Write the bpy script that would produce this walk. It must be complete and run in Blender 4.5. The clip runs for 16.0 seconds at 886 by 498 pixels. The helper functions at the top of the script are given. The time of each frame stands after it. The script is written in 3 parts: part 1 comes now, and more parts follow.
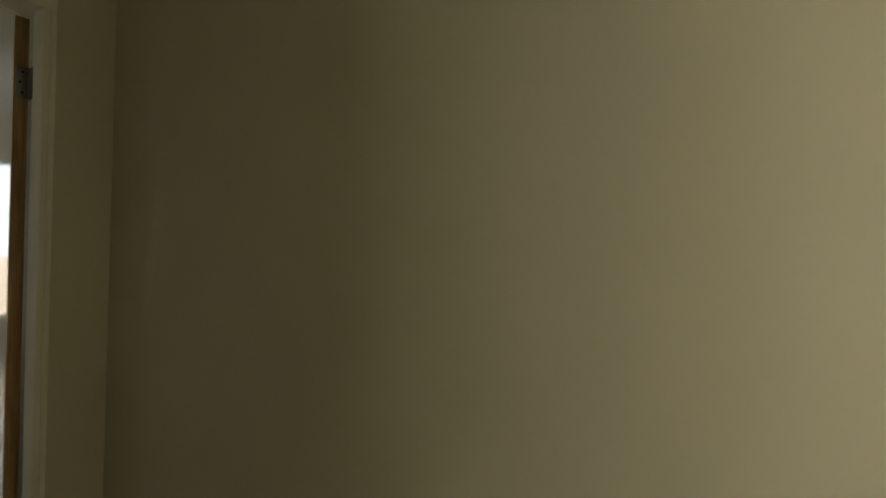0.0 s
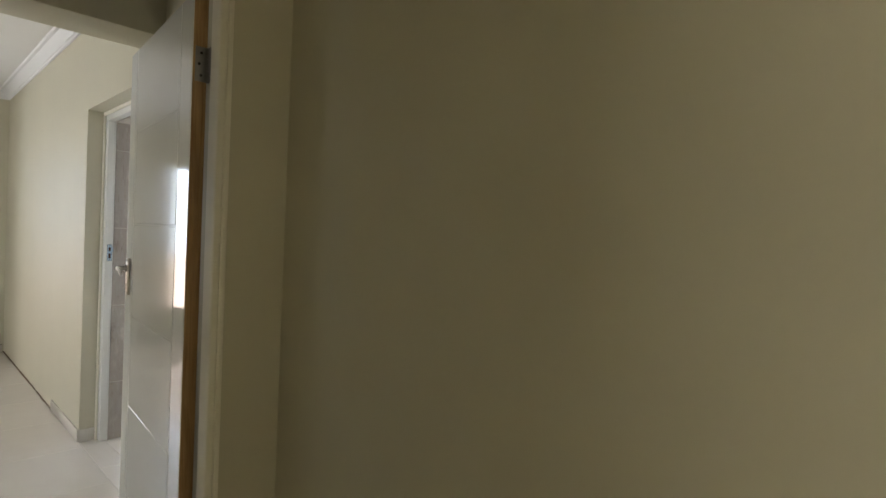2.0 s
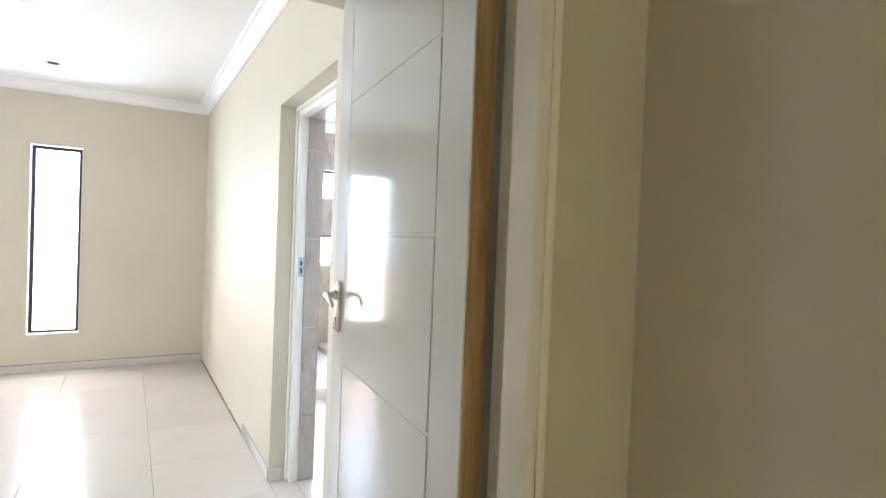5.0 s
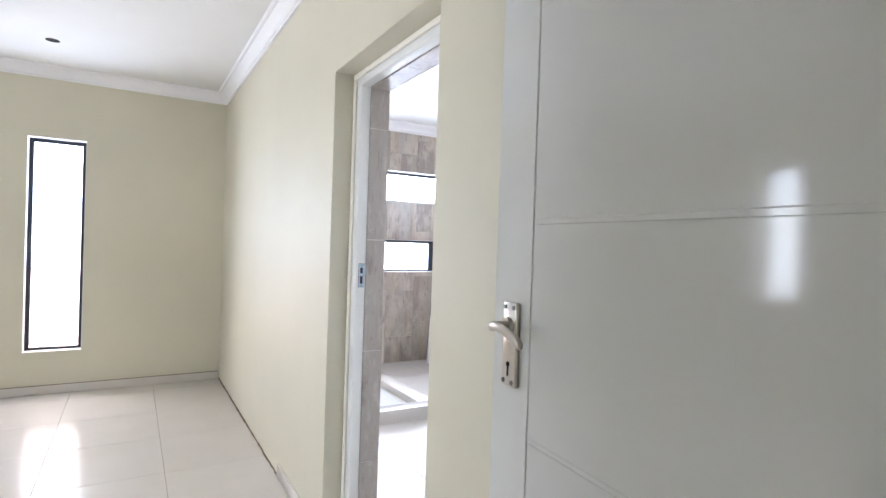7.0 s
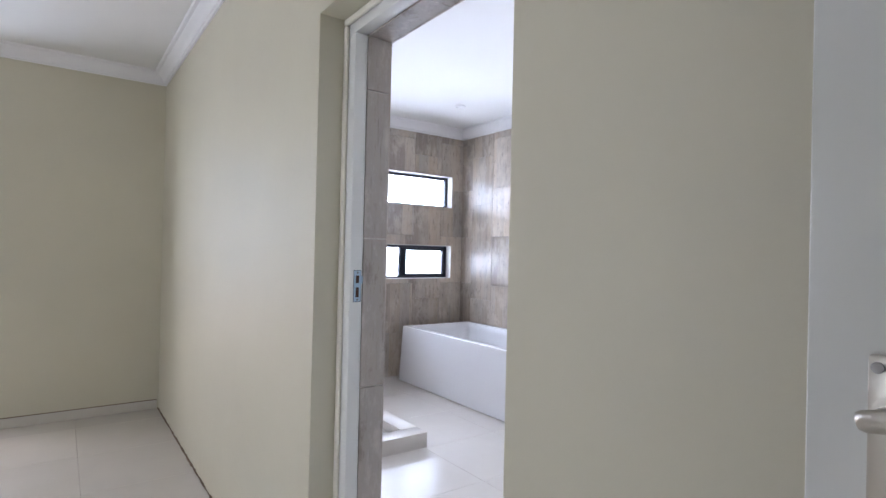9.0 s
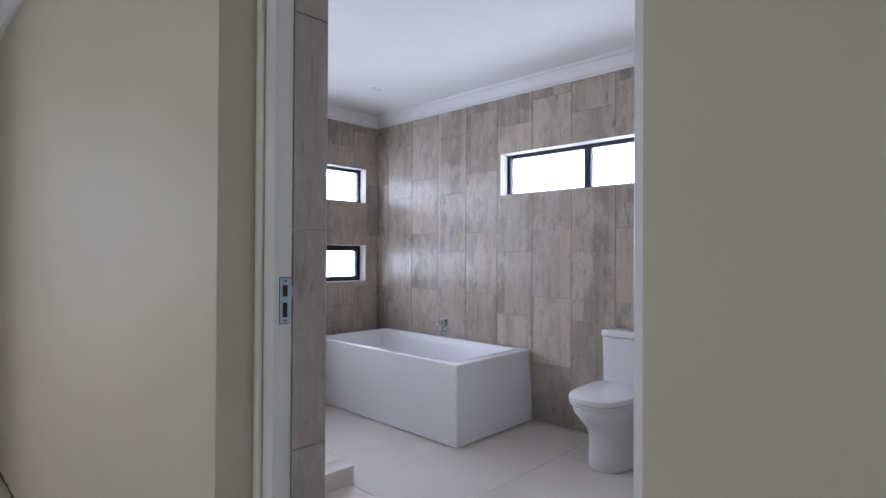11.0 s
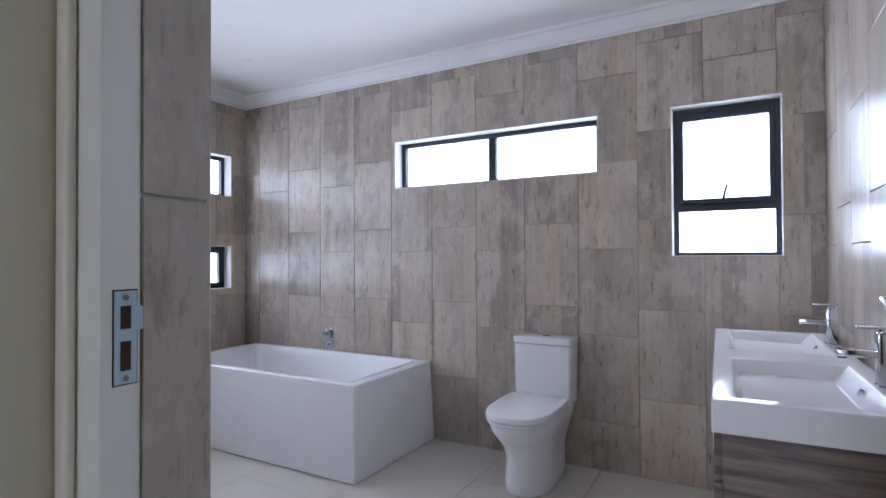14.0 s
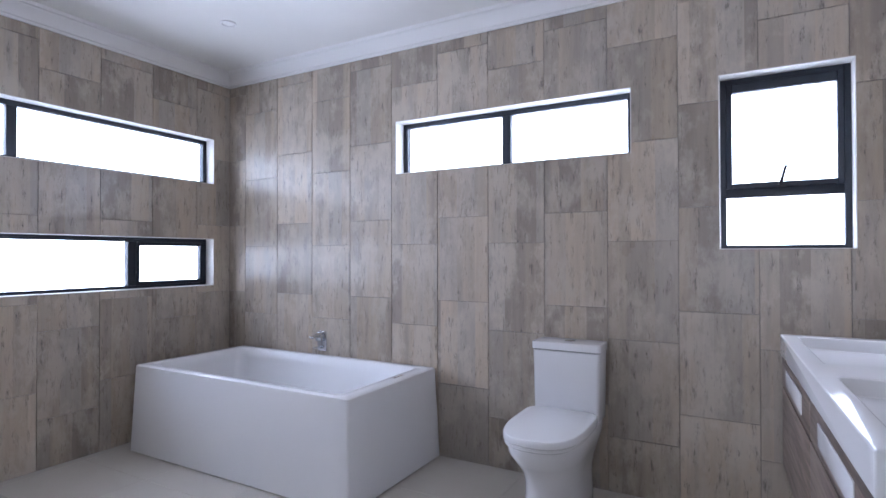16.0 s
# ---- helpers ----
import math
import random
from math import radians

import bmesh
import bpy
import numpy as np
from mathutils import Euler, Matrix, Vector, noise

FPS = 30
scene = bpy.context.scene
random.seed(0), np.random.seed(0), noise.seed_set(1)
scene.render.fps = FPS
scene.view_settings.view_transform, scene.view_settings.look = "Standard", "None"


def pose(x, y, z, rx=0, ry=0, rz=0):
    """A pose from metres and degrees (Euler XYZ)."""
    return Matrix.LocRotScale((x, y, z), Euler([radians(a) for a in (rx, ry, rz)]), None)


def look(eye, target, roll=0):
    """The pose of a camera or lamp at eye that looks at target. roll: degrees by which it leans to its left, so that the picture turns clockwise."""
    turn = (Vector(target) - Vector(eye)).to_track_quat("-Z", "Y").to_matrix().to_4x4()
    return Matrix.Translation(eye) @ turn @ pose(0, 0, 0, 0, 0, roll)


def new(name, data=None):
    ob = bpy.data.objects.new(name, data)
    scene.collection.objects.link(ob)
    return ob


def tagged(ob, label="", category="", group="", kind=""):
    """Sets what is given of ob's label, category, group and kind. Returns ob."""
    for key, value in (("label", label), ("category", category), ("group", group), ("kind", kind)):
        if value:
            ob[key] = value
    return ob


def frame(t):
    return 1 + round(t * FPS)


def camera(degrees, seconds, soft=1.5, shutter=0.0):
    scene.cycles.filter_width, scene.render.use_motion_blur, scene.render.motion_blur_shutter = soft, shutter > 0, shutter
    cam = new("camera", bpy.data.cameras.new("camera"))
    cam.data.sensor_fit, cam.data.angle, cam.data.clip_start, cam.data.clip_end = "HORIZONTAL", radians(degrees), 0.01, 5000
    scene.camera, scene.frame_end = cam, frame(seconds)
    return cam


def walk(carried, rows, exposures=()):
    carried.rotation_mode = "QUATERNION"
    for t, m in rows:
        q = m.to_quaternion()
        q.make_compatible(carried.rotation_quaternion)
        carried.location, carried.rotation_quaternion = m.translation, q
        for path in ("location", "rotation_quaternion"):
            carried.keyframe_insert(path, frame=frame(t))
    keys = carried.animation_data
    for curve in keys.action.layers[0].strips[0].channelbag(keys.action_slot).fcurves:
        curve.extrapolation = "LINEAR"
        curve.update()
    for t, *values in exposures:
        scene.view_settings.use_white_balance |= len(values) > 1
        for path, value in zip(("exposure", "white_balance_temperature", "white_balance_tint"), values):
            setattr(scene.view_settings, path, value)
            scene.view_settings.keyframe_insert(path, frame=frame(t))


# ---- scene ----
cam = camera(79.3, 16.0)
PATH = [
    (0, (4.290, -1.050, 1.385), (3.320, 0.699, 1.357), 2.1),
    (0.5, (4.216, -0.991, 1.38), (3.12, 0.682, 1.357), 2.0),
    (1, (4.122, -0.937, 1.405), (2.908, 0.652, 1.356), 2.5),
    (1.5, (4.013, -0.901, 1.378), (2.71, 0.616, 1.336), 2.5),
    (2, (3.882, -0.838, 1.371), (2.495, 0.601, 1.328), 2.5),
    (2.5, (3.766, -0.773, 1.37), (2.3, 0.587, 1.328), 2.5),
    (3, (3.66, -0.739, 1.363), (2.127, 0.545, 1.32), 2.4),
    (3.5, (3.497, -0.701, 1.375), (1.903, 0.507, 1.335), 2.6),
    (4, (3.335, -0.69, 1.375), (1.687, 0.443, 1.336), 2.3),
    (4.5, (3.158, -0.69, 1.367), (1.468, 0.379, 1.33), 2.3),
    (5, (2.973, -0.694, 1.362), (1.249, 0.32, 1.329), 2.2),
    (7.5, (2.103, -0.745, 1.317), (0.377, 0.266, 1.308), 1.8),
    (8, (1.974, -0.716, 1.308), (0.268, 0.327, 1.303), 1.6),
    (8.5, (1.802, -0.691, 1.304), (0.132, 0.409, 1.308), 1.5),
    (11, (1.122, -0.487, 1.289), (-0.258, 0.961, 1.307), 0.3),
    (11.5, (1.02, -0.442, 1.282), (-0.274, 1.083, 1.303), 0.1),
    (12, (0.94, -0.403, 1.276), (-0.258, 1.198, 1.296), -0.1),
    (12.5, (0.855, -0.356, 1.264), (-0.261, 1.304, 1.29), -0.2),
    (13, (0.774, -0.312, 1.265), (-0.269, 1.394, 1.294), -0.2),
    (13.5, (0.714, -0.271, 1.267), (-0.284, 1.462, 1.295), -0.4),
    (14, (0.648, -0.214, 1.27), (-0.332, 1.529, 1.299), -0.3),
    (14.5, (0.576, -0.117, 1.269), (-0.397, 1.63, 1.293), -0.3),
    (15, (0.52, -0.038, 1.266), (-0.449, 1.711, 1.29), -0.3),
    (15.5, (0.45, 0.049, 1.251), (-0.515, 1.801, 1.277), -0.2),
    (16, (0.386, 0.134, 1.241), (-0.586, 1.881, 1.264), -0.1),
]
EXPOSURES = [
    (0.0, -0.64, 6980, 11), (1.5, -0.03, 6700, 15), (2.5, 0.37, 6450, 18), (3.5, 0.77, 6280, 18), (4.2, 1.13, 6100, 19), (5.0, 1.35, 5950, 19),
    (7.3, 0.86, 5870, 22), (8.5, 0.44, 5820, 23), (11.0, -0.54, 5880, 25), (13.5, -0.54, 5760, 25), (16.0, -0.37, 5660, 25)]
walk(cam, [(t, look(eye, target, roll)) for t, eye, target, roll in PATH], EXPOSURES)
# ---- world, sun, exposure ----
world = bpy.data.worlds.new("world")
scene.world = world
world.use_nodes = True
_sky = world.node_tree.nodes.new("ShaderNodeTexSky")
_sky.sky_type = "NISHITA"
_sky.sun_disc = False
_sky.sun_elevation = radians(58)
_sky.sun_rotation = radians(140)
_bg = world.node_tree.nodes["Background"]
_bg.inputs["Strength"].default_value = 0.12
world.node_tree.links.new(_sky.outputs[0], _bg.inputs["Color"])

_sun = bpy.data.lights.new("sun", "SUN")
_sun.energy, _sun.angle, _sun.color = 3.0, radians(0.5), (1.0, 0.95, 0.88)
sun = new("sun", _sun)
sun.matrix_world = look((4.4, -5.2, 10.8), (0, 0, 0))


def window_lamp(name, centre, facing, width, height, glow, tint=(0.81, 0.91, 1.0)):
    """Sky light in a window's opening: glow is its radiance."""
    data = bpy.data.lights.new(name, "AREA")
    data.shape, data.size, data.size_y, data.color = "RECTANGLE", width, height, tint
    data.energy = glow * math.pi * width * height
    ob = new(name, data)
    ob.matrix_world = look(centre, tuple(c + f for c, f in zip(centre, facing)))
    return ob


GLOW_BATH_N, GLOW_BATH_W, GLOW_BED_W, GLOW_BED_S, GLOW_ROOM = 12.0, 12.0, 9.2, 4.4, 8.6
window_lamp("lamp_bath_north", (-0.84, 3.19, 1.94), (0, -1, 0), 1.5, 0.37, GLOW_BATH_N)
window_lamp("lamp_bath_tall", (0.566, 3.19, 1.69), (0, -1, 0), 0.56, 0.87, GLOW_BATH_N)
window_lamp("lamp_bath_west_high", (-3.33, 1.63, 1.965), (1, 0, 0), 2.55, 0.37, GLOW_BATH_W)
window_lamp("lamp_bath_west_low", (-3.33, 1.63, 1.19), (1, 0, 0), 2.55, 0.38, GLOW_BATH_W)
window_lamp("lamp_bed_west_sky", (-3.33, -1.288, 1.57), (1, 0, 0), 0.42, 1.09, GLOW_BED_W, (0.78, 0.90, 1.0))
window_lamp("lamp_bed_west_ground", (-3.33, -1.288, 0.678), (1, 0, 0), 0.42, 0.68, GLOW_BED_W * 0.7, (1.0, 0.80, 0.66))
window_lamp("lamp_bed_south_slim", (-1.01, -4.15, 1.525), (0, 1, 0), 0.38, 1.1, 7.5, (0.89, 0.945, 0.94))
# added fill light through an unseen south opening, to brighten the bedroom
window_lamp("fill_bed_south", (0.475, -4.15, 1.25), (0, 1, 0), 0.92, 1.72, GLOW_BED_S, (0.89, 0.945, 0.94))
# added fill through an assumed opening; brightens the passage wall's east end
window_lamp("fill_room_south", (5.85, -4.15, 1.4), (0, 1, 0), 1.4, 1.35, GLOW_ROOM, (1.0, 0.975, 0.78))


# ---- materials ----
def mat(name, colour, rough=0.5, metal=0.0, spec=0.5):
    m = bpy.data.materials.new(name)
    m.use_nodes = True
    b = m.node_tree.nodes["Principled BSDF"]
    b.inputs["Base Color"].default_value = (*colour, 1)
    b.inputs["Roughness"].default_value = rough
    b.inputs["Metallic"].default_value = metal
    b.inputs["Specular IOR Level"].default_value = spec
    return m, m.node_tree.nodes, m.node_tree.links, b


def noise_node(nodes, links, scale, detail=4, rough=0.55, stretch=(1, 1, 1), offset=None):
    geo = nodes.new("ShaderNodeNewGeometry")
    mp = nodes.new("ShaderNodeMapping")
    mp.inputs["Scale"].default_value = stretch
    links.new(geo.outputs["Position"], mp.inputs["Vector"])
    if offset is not None:
        links.new(offset, mp.inputs["Location"])
    n = nodes.new("ShaderNodeTexNoise")
    n.inputs["Scale"].default_value = scale
    n.inputs["Detail"].default_value = detail
    n.inputs["Roughness"].default_value = rough
    links.new(mp.outputs[0], n.inputs["Vector"])
    return n


def ramp(nodes, links, source, stops):
    r = nodes.new("ShaderNodeValToRGB")
    el = r.color_ramp.elements
    while len(el) > 2:
        el.remove(el[-1])
    for i, (p, c) in enumerate(stops):
        e = el[i] if i < 2 else el.new(p)
        e.position, e.color = p, (*c, 1)
    links.new(source, r.inputs["Fac"])
    return r


def add_bump(nodes, links, b, source, strength, distance):
    bump = nodes.new("ShaderNodeBump")
    bump.inputs["Strength"].default_value = strength
    bump.inputs["Distance"].default_value = distance
    links.new(source, bump.inputs["Height"])
    links.new(bump.outputs[0], b.inputs["Normal"])


def painted(name, colour, rough, vary=0.06, bump=0.15, fine=90, dist=0.001):
    m, n, l, b = mat(name, colour, rough)
    big = noise_node(n, l, 1.3, 4)
    r = ramp(n, l, big.outputs[0], [(0.3, tuple(c * (1 - vary) for c in colour)), (0.7, tuple(min(1, c * (1 + vary)) for c in colour))])
    l.new(r.outputs[0], b.inputs["Base Color"])
    small = noise_node(n, l, fine, 4)
    add_bump(n, l, b, small.outputs[0], bump, dist)
    rr = n.new("ShaderNodeMapRange")
    rr.inputs["To Min"].default_value, rr.inputs["To Max"].default_value = rough * 0.85, min(1, rough * 1.15)
    l.new(small.outputs[0], rr.inputs["Value"])
    l.new(rr.outputs[0], b.inputs["Roughness"])
    return m


M_WALL = painted("cream_wall_paint", (0.602, 0.565, 0.435), 0.55, 0.03, 0.25, 45, 0.0015)
M_REVEAL = painted("white_plaster", (0.78, 0.77, 0.74), 0.6, 0.03, 0.3, 60, 0.0015)
M_CEIL = painted("white_ceiling_paint", (0.80, 0.79, 0.76), 0.8, 0.02, 0.1, 60, 0.001)
M_CORNICE = painted("white_cornice_paint", (0.82, 0.81, 0.80), 0.6, 0.02, 0.1, 80, 0.0005)
M_FRAME = painted("white_door_frame_enamel", (0.78, 0.78, 0.74), 0.32, 0.03, 0.35, 30, 0.0012)
M_FRAME1 = painted("cream_door_frame_enamel", (0.83, 0.79, 0.68), 0.5, 0.04, 0.4, 30, 0.0015)
M_DOOR = painted("white_gloss_door_paint", (0.74, 0.75, 0.72), 0.075, 0.015, 0.04, 14, 0.0008)
M_DOOR2 = painted("white_satin_door_paint", (0.74, 0.75, 0.74), 0.30, 0.015, 0.06, 18, 0.001)
M_PORCELAIN = painted("white_porcelain", (0.80, 0.80, 0.81), 0.08, 0.01, 0.0, 20, 0.0005)
M_ACRYLIC = painted("white_acrylic", (0.80, 0.80, 0.81), 0.20, 0.01, 0.02, 20, 0.0005)
M_GROUT = painted("grey_brown_grout", (0.34, 0.305, 0.27), 0.85, 0.1, 0.3, 200, 0.0005)
M_FGROUT = painted("beige_floor_grout", (0.60, 0.565, 0.50), 0.8, 0.1, 0.3, 200, 0.0005)
M_ALU = painted("black_aluminium", (0.016, 0.022, 0.034), 0.38, 0.1, 0.03, 200, 0.0002)
M_GROUND = painted("pale_sand_ground", (0.45, 0.40, 0.32), 0.95, 0.2, 0.6, 8, 0.02)
M_EXT = painted("cream_outside_plaster", (0.6, 0.56, 0.48), 0.8, 0.06, 0.4, 60, 0.002)
# for hinge screws, holes and gaps; the shade in them is put into the colour
M_DARK = mat("near_black", (0.015, 0.013, 0.012), 0.9)[0]
M_BLACK = mat("black_plastic", (0.02, 0.02, 0.022), 0.4)[0]
M_CHROME = mat("chrome", (0.62, 0.64, 0.67), 0.07, 1.0)[0]
M_SATIN = painted("brushed_nickel", (0.56, 0.53, 0.48), 0.3, 0.05, 0.1, 300, 0.0002)
M_SATIN.node_tree.nodes["Principled BSDF"].inputs["Metallic"].default_value = 1.0
M_STEEL = painted("dull_steel", (0.24, 0.23, 0.22), 0.38, 0.1, 0.1, 200, 0.0002)
M_STEEL.node_tree.nodes["Principled BSDF"].inputs["Metallic"].default_value = 1.0
M_FILM = painted("pale_blue_protective_film", (0.42, 0.56, 0.68), 0.35, 0.06, 0.2, 60, 0.0006)
M_MORTICE = mat("brown_timber_mortice", (0.06, 0.025, 0.014), 0.8)[0]
# dark brown of the gap lines along the skirting and the wall base
M_GAP = painted("rough_dark_brown", (0.17, 0.12, 0.08), 0.95, 0.3, 0.6, 120, 0.002)
M_LENS = mat("frosted_lamp_lens", (0.85, 0.85, 0.83), 0.4)[0]

M_GLASS, _n, _l, _b = mat("window_glass", (0.95, 0.98, 0.97), 0.0)
_b.inputs["Transmission Weight"].default_value = 1.0
_b.inputs["IOR"].default_value = 1.45


def wood_tile():
    """Glazed tile printed as old planks: bands along z, knots and worn pale patches."""
    m, n, l, b = mat("plank_printed_tile", (0.3, 0.26, 0.22), 0.25)
    info = n.new("ShaderNodeObjectInfo")
    mul = n.new("ShaderNodeVectorMath")
    mul.operation = "SCALE"
    comb = n.new("ShaderNodeCombineXYZ")
    for i in range(3):
        l.new(info.outputs["Random"], comb.inputs[i])
    l.new(comb.outputs[0], mul.inputs[0])
    mul.inputs["Scale"].default_value = 57.0
    off = mul.outputs[0]
    geo = n.new("ShaderNodeNewGeometry")
    slide = n.new("ShaderNodeVectorMath")
    slide.operation = "MULTIPLY_ADD"
    slide.inputs[1].default_value = (8.4, 8.4, 0.0)
    l.new(geo.outputs["Position"], slide.inputs[0])
    l.new(off, slide.inputs[2])
    cell = n.new("ShaderNodeVectorMath")
    cell.operation = "FLOOR"
    l.new(slide.outputs[0], cell.inputs[0])
    plank = n.new("ShaderNodeTexWhiteNoise")
    plank.noise_dimensions = "3D"
    l.new(cell.outputs[0], plank.inputs["Vector"])
    soft = noise_node(n, l, 1.0, 3, 0.55, (16, 16, 0.5), off)
    bands = n.new("ShaderNodeMix")
    bands.data_type = "FLOAT"
    bands.inputs["Factor"].default_value = 0.3
    l.new(plank.outputs["Value"], bands.inputs["A"])
    l.new(soft.outputs[0], bands.inputs["B"])
    streak = noise_node(n, l, 1.0, 6, 0.7, (34, 34, 3.2), off)
    patch = noise_node(n, l, 5.0, 6, 0.68, (1.3, 1.3, 0.75), off)
    grime = noise_node(n, l, 9.0, 8, 0.78, (3.4, 3.4, 0.8), off)
    knots = noise_node(n, l, 1.0, 7, 0.78, (62, 62, 11), off)

    def blend(fac, a, b):
        mx = n.new("ShaderNodeMix")
        mx.data_type = "RGBA"
        l.new(fac, mx.inputs["Factor"])
        l.new(a, mx.inputs["A"])
        mx.inputs["B"].default_value = (*b, 1)
        return mx.outputs["Result"]

    c1 = ramp(n, l, bands.outputs["Result"], [(0.24, (0.31, 0.265, 0.22)), (0.36, (0.465, 0.385, 0.295)), (0.50, (0.36, 0.315, 0.265)), (0.62, (0.51, 0.425, 0.33)), (0.76, (0.405, 0.36, 0.31))])
    c2 = ramp(n, l, streak.outputs[0], [(0.32, (0.66, 0.65, 0.64)), (0.5, (0.97, 0.96, 0.95)), (0.7, (1.12, 1.11, 1.10))])
    mx = n.new("ShaderNodeMix")
    mx.data_type, mx.blend_type = "RGBA", "MULTIPLY"
    mx.inputs["Factor"].default_value = 0.34
    l.new(c1.outputs[0], mx.inputs["A"])
    l.new(c2.outputs[0], mx.inputs["B"])
    pale = ramp(n, l, patch.outputs[0], [(0.47, (0, 0, 0)), (0.60, (0.75, 0.75, 0.75))])
    soiled = ramp(n, l, grime.outputs[0], [(0.54, (0, 0, 0)), (0.68, (0.55, 0.55, 0.55))])
    spots = ramp(n, l, knots.outputs[0], [(0.39, (1, 1, 1)), (0.47, (0, 0, 0))])
    near_grime = ramp(n, l, grime.outputs[0], [(0.49, (0, 0, 0)), (0.60, (0.8, 0.8, 0.8))])
    both = n.new("ShaderNodeMath")
    both.operation = "MULTIPLY"
    l.new(spots.outputs[0], both.inputs[0])
    l.new(near_grime.outputs[0], both.inputs[1])
    c = blend(pale.outputs[0], mx.outputs["Result"], (0.52, 0.46, 0.385))
    c = blend(soiled.outputs[0], c, (0.225, 0.19, 0.16))
    c = blend(both.outputs[0], c, (0.10, 0.088, 0.08))
    hsv = n.new("ShaderNodeHueSaturation")
    vary = n.new("ShaderNodeMapRange")
    vary.inputs["To Min"].default_value, vary.inputs["To Max"].default_value = 0.91, 1.13
    l.new(info.outputs["Random"], vary.inputs["Value"])
    l.new(vary.outputs[0], hsv.inputs["Value"])
    l.new(c, hsv.inputs["Color"])
    l.new(hsv.outputs[0], b.inputs["Base Color"])
    rr = n.new("ShaderNodeMapRange")
    rr.inputs["To Min"].default_value, rr.inputs["To Max"].default_value = 0.22, 0.38
    l.new(patch.outputs[0], rr.inputs["Value"])
    l.new(rr.outputs[0], b.inputs["Roughness"])
    add_bump(n, l, b, streak.outputs[0], 0.25, 0.0008)
    return m


M_TILE = wood_tile()


def cement_tile():
    """The greyer tiles that line the bathroom doorway: soft clouds and few fine scratches."""
    m, n, l, b = mat("cement_plank_tile", (0.36, 0.34, 0.31), 0.35)
    cloud = noise_node(n, l, 5.0, 9, 0.74, (2.4, 2.4, 0.9))
    fine = noise_node(n, l, 1.0, 6, 0.72, (70, 70, 5))
    r = ramp(n, l, cloud.outputs[0], [(0.36, (0.27, 0.225, 0.185)), (0.45, (0.40, 0.35, 0.295)), (0.52, (0.385, 0.34, 0.295)), (0.64, (0.50, 0.45, 0.395))])
    f = ramp(n, l, fine.outputs[0], [(0.34, (0.45, 0.43, 0.41)), (0.42, (1, 1, 1))])
    mx = n.new("ShaderNodeMix")
    mx.data_type, mx.blend_type = "RGBA", "MULTIPLY"
    mx.inputs["Factor"].default_value = 0.5
    l.new(r.outputs[0], mx.inputs["A"])
    l.new(f.outputs[0], mx.inputs["B"])
    l.new(mx.outputs["Result"], b.inputs["Base Color"])
    add_bump(n, l, b, fine.outputs[0], 0.15, 0.0006)
    return m


M_CEMENT = cement_tile()


def floor_tile_mat():
    m, n, l, b = mat("polished_cream_tile", (0.62, 0.58, 0.51), 0.12)
    info = n.new("ShaderNodeObjectInfo")
    big = noise_node(n, l, 3.0, 5)
    fine = noise_node(n, l, 400.0, 2)
    r = ramp(n, l, big.outputs[0], [(0.3, (0.615, 0.575, 0.51)), (0.7, (0.645, 0.605, 0.54))])
    hsv = n.new("ShaderNodeHueSaturation")
    vary = n.new("ShaderNodeMapRange")
    vary.inputs["To Min"].default_value, vary.inputs["To Max"].default_value = 0.97, 1.03
    l.new(info.outputs["Random"], vary.inputs["Value"])
    l.new(vary.outputs[0], hsv.inputs["Value"])
    l.new(r.outputs[0], hsv.inputs["Color"])
    l.new(hsv.outputs[0], b.inputs["Base Color"])
    rr = n.new("ShaderNodeMapRange")
    rr.inputs["To Min"].default_value, rr.inputs["To Max"].default_value = 0.14, 0.26
    l.new(big.outputs[0], rr.inputs["Value"])
    l.new(rr.outputs[0], b.inputs["Roughness"])
    add_bump(n, l, b, fine.outputs[0], 0.03, 0.0002)
    return m


M_FTILE = floor_tile_mat()


def wood_mat(name, dark, light, along, scale=1.0, rough=0.45):
    m, n, l, b = mat(name, light, rough)
    st = tuple((2.4 if i in along else 38.0) * scale for i in range(3))
    grain = noise_node(n, l, 1.0, 6, 0.65, st)
    grain.inputs["Distortion"].default_value = 1.2
    big = noise_node(n, l, 1.0, 3, 0.5, tuple((1.8 if i in along else 11.0) * scale for i in range(3)))
    r = ramp(n, l, grain.outputs[0], [(0.35, dark), (0.62, light)])
    r2 = ramp(n, l, big.outputs[0], [(0.35, (0.6, 0.6, 0.6)), (0.65, (1.1, 1.1, 1.1))])
    mx = n.new("ShaderNodeMix")
    mx.data_type, mx.blend_type = "RGBA", "MULTIPLY"
    mx.inputs["Factor"].default_value = 0.7
    l.new(r.outputs[0], mx.inputs["A"])
    l.new(r2.outputs[0], mx.inputs["B"])
    l.new(mx.outputs["Result"], b.inputs["Base Color"])
    add_bump(n, l, b, grain.outputs[0], 0.2, 0.0006)
    return m


M_RAW = wood_mat("raw_door_edge_timber", (0.36, 0.20, 0.07), (0.62, 0.40, 0.17), (2,))
M_VANITY = wood_mat("weathered_oak_veneer", (0.10, 0.074, 0.06), (0.26, 0.20, 0.163), (0, 1), 0.5)
for _nd in M_VANITY.node_tree.nodes:
    if _nd.bl_idname == "ShaderNodeTexNoise":
        _nd.inputs["Distortion"].default_value = 2.6


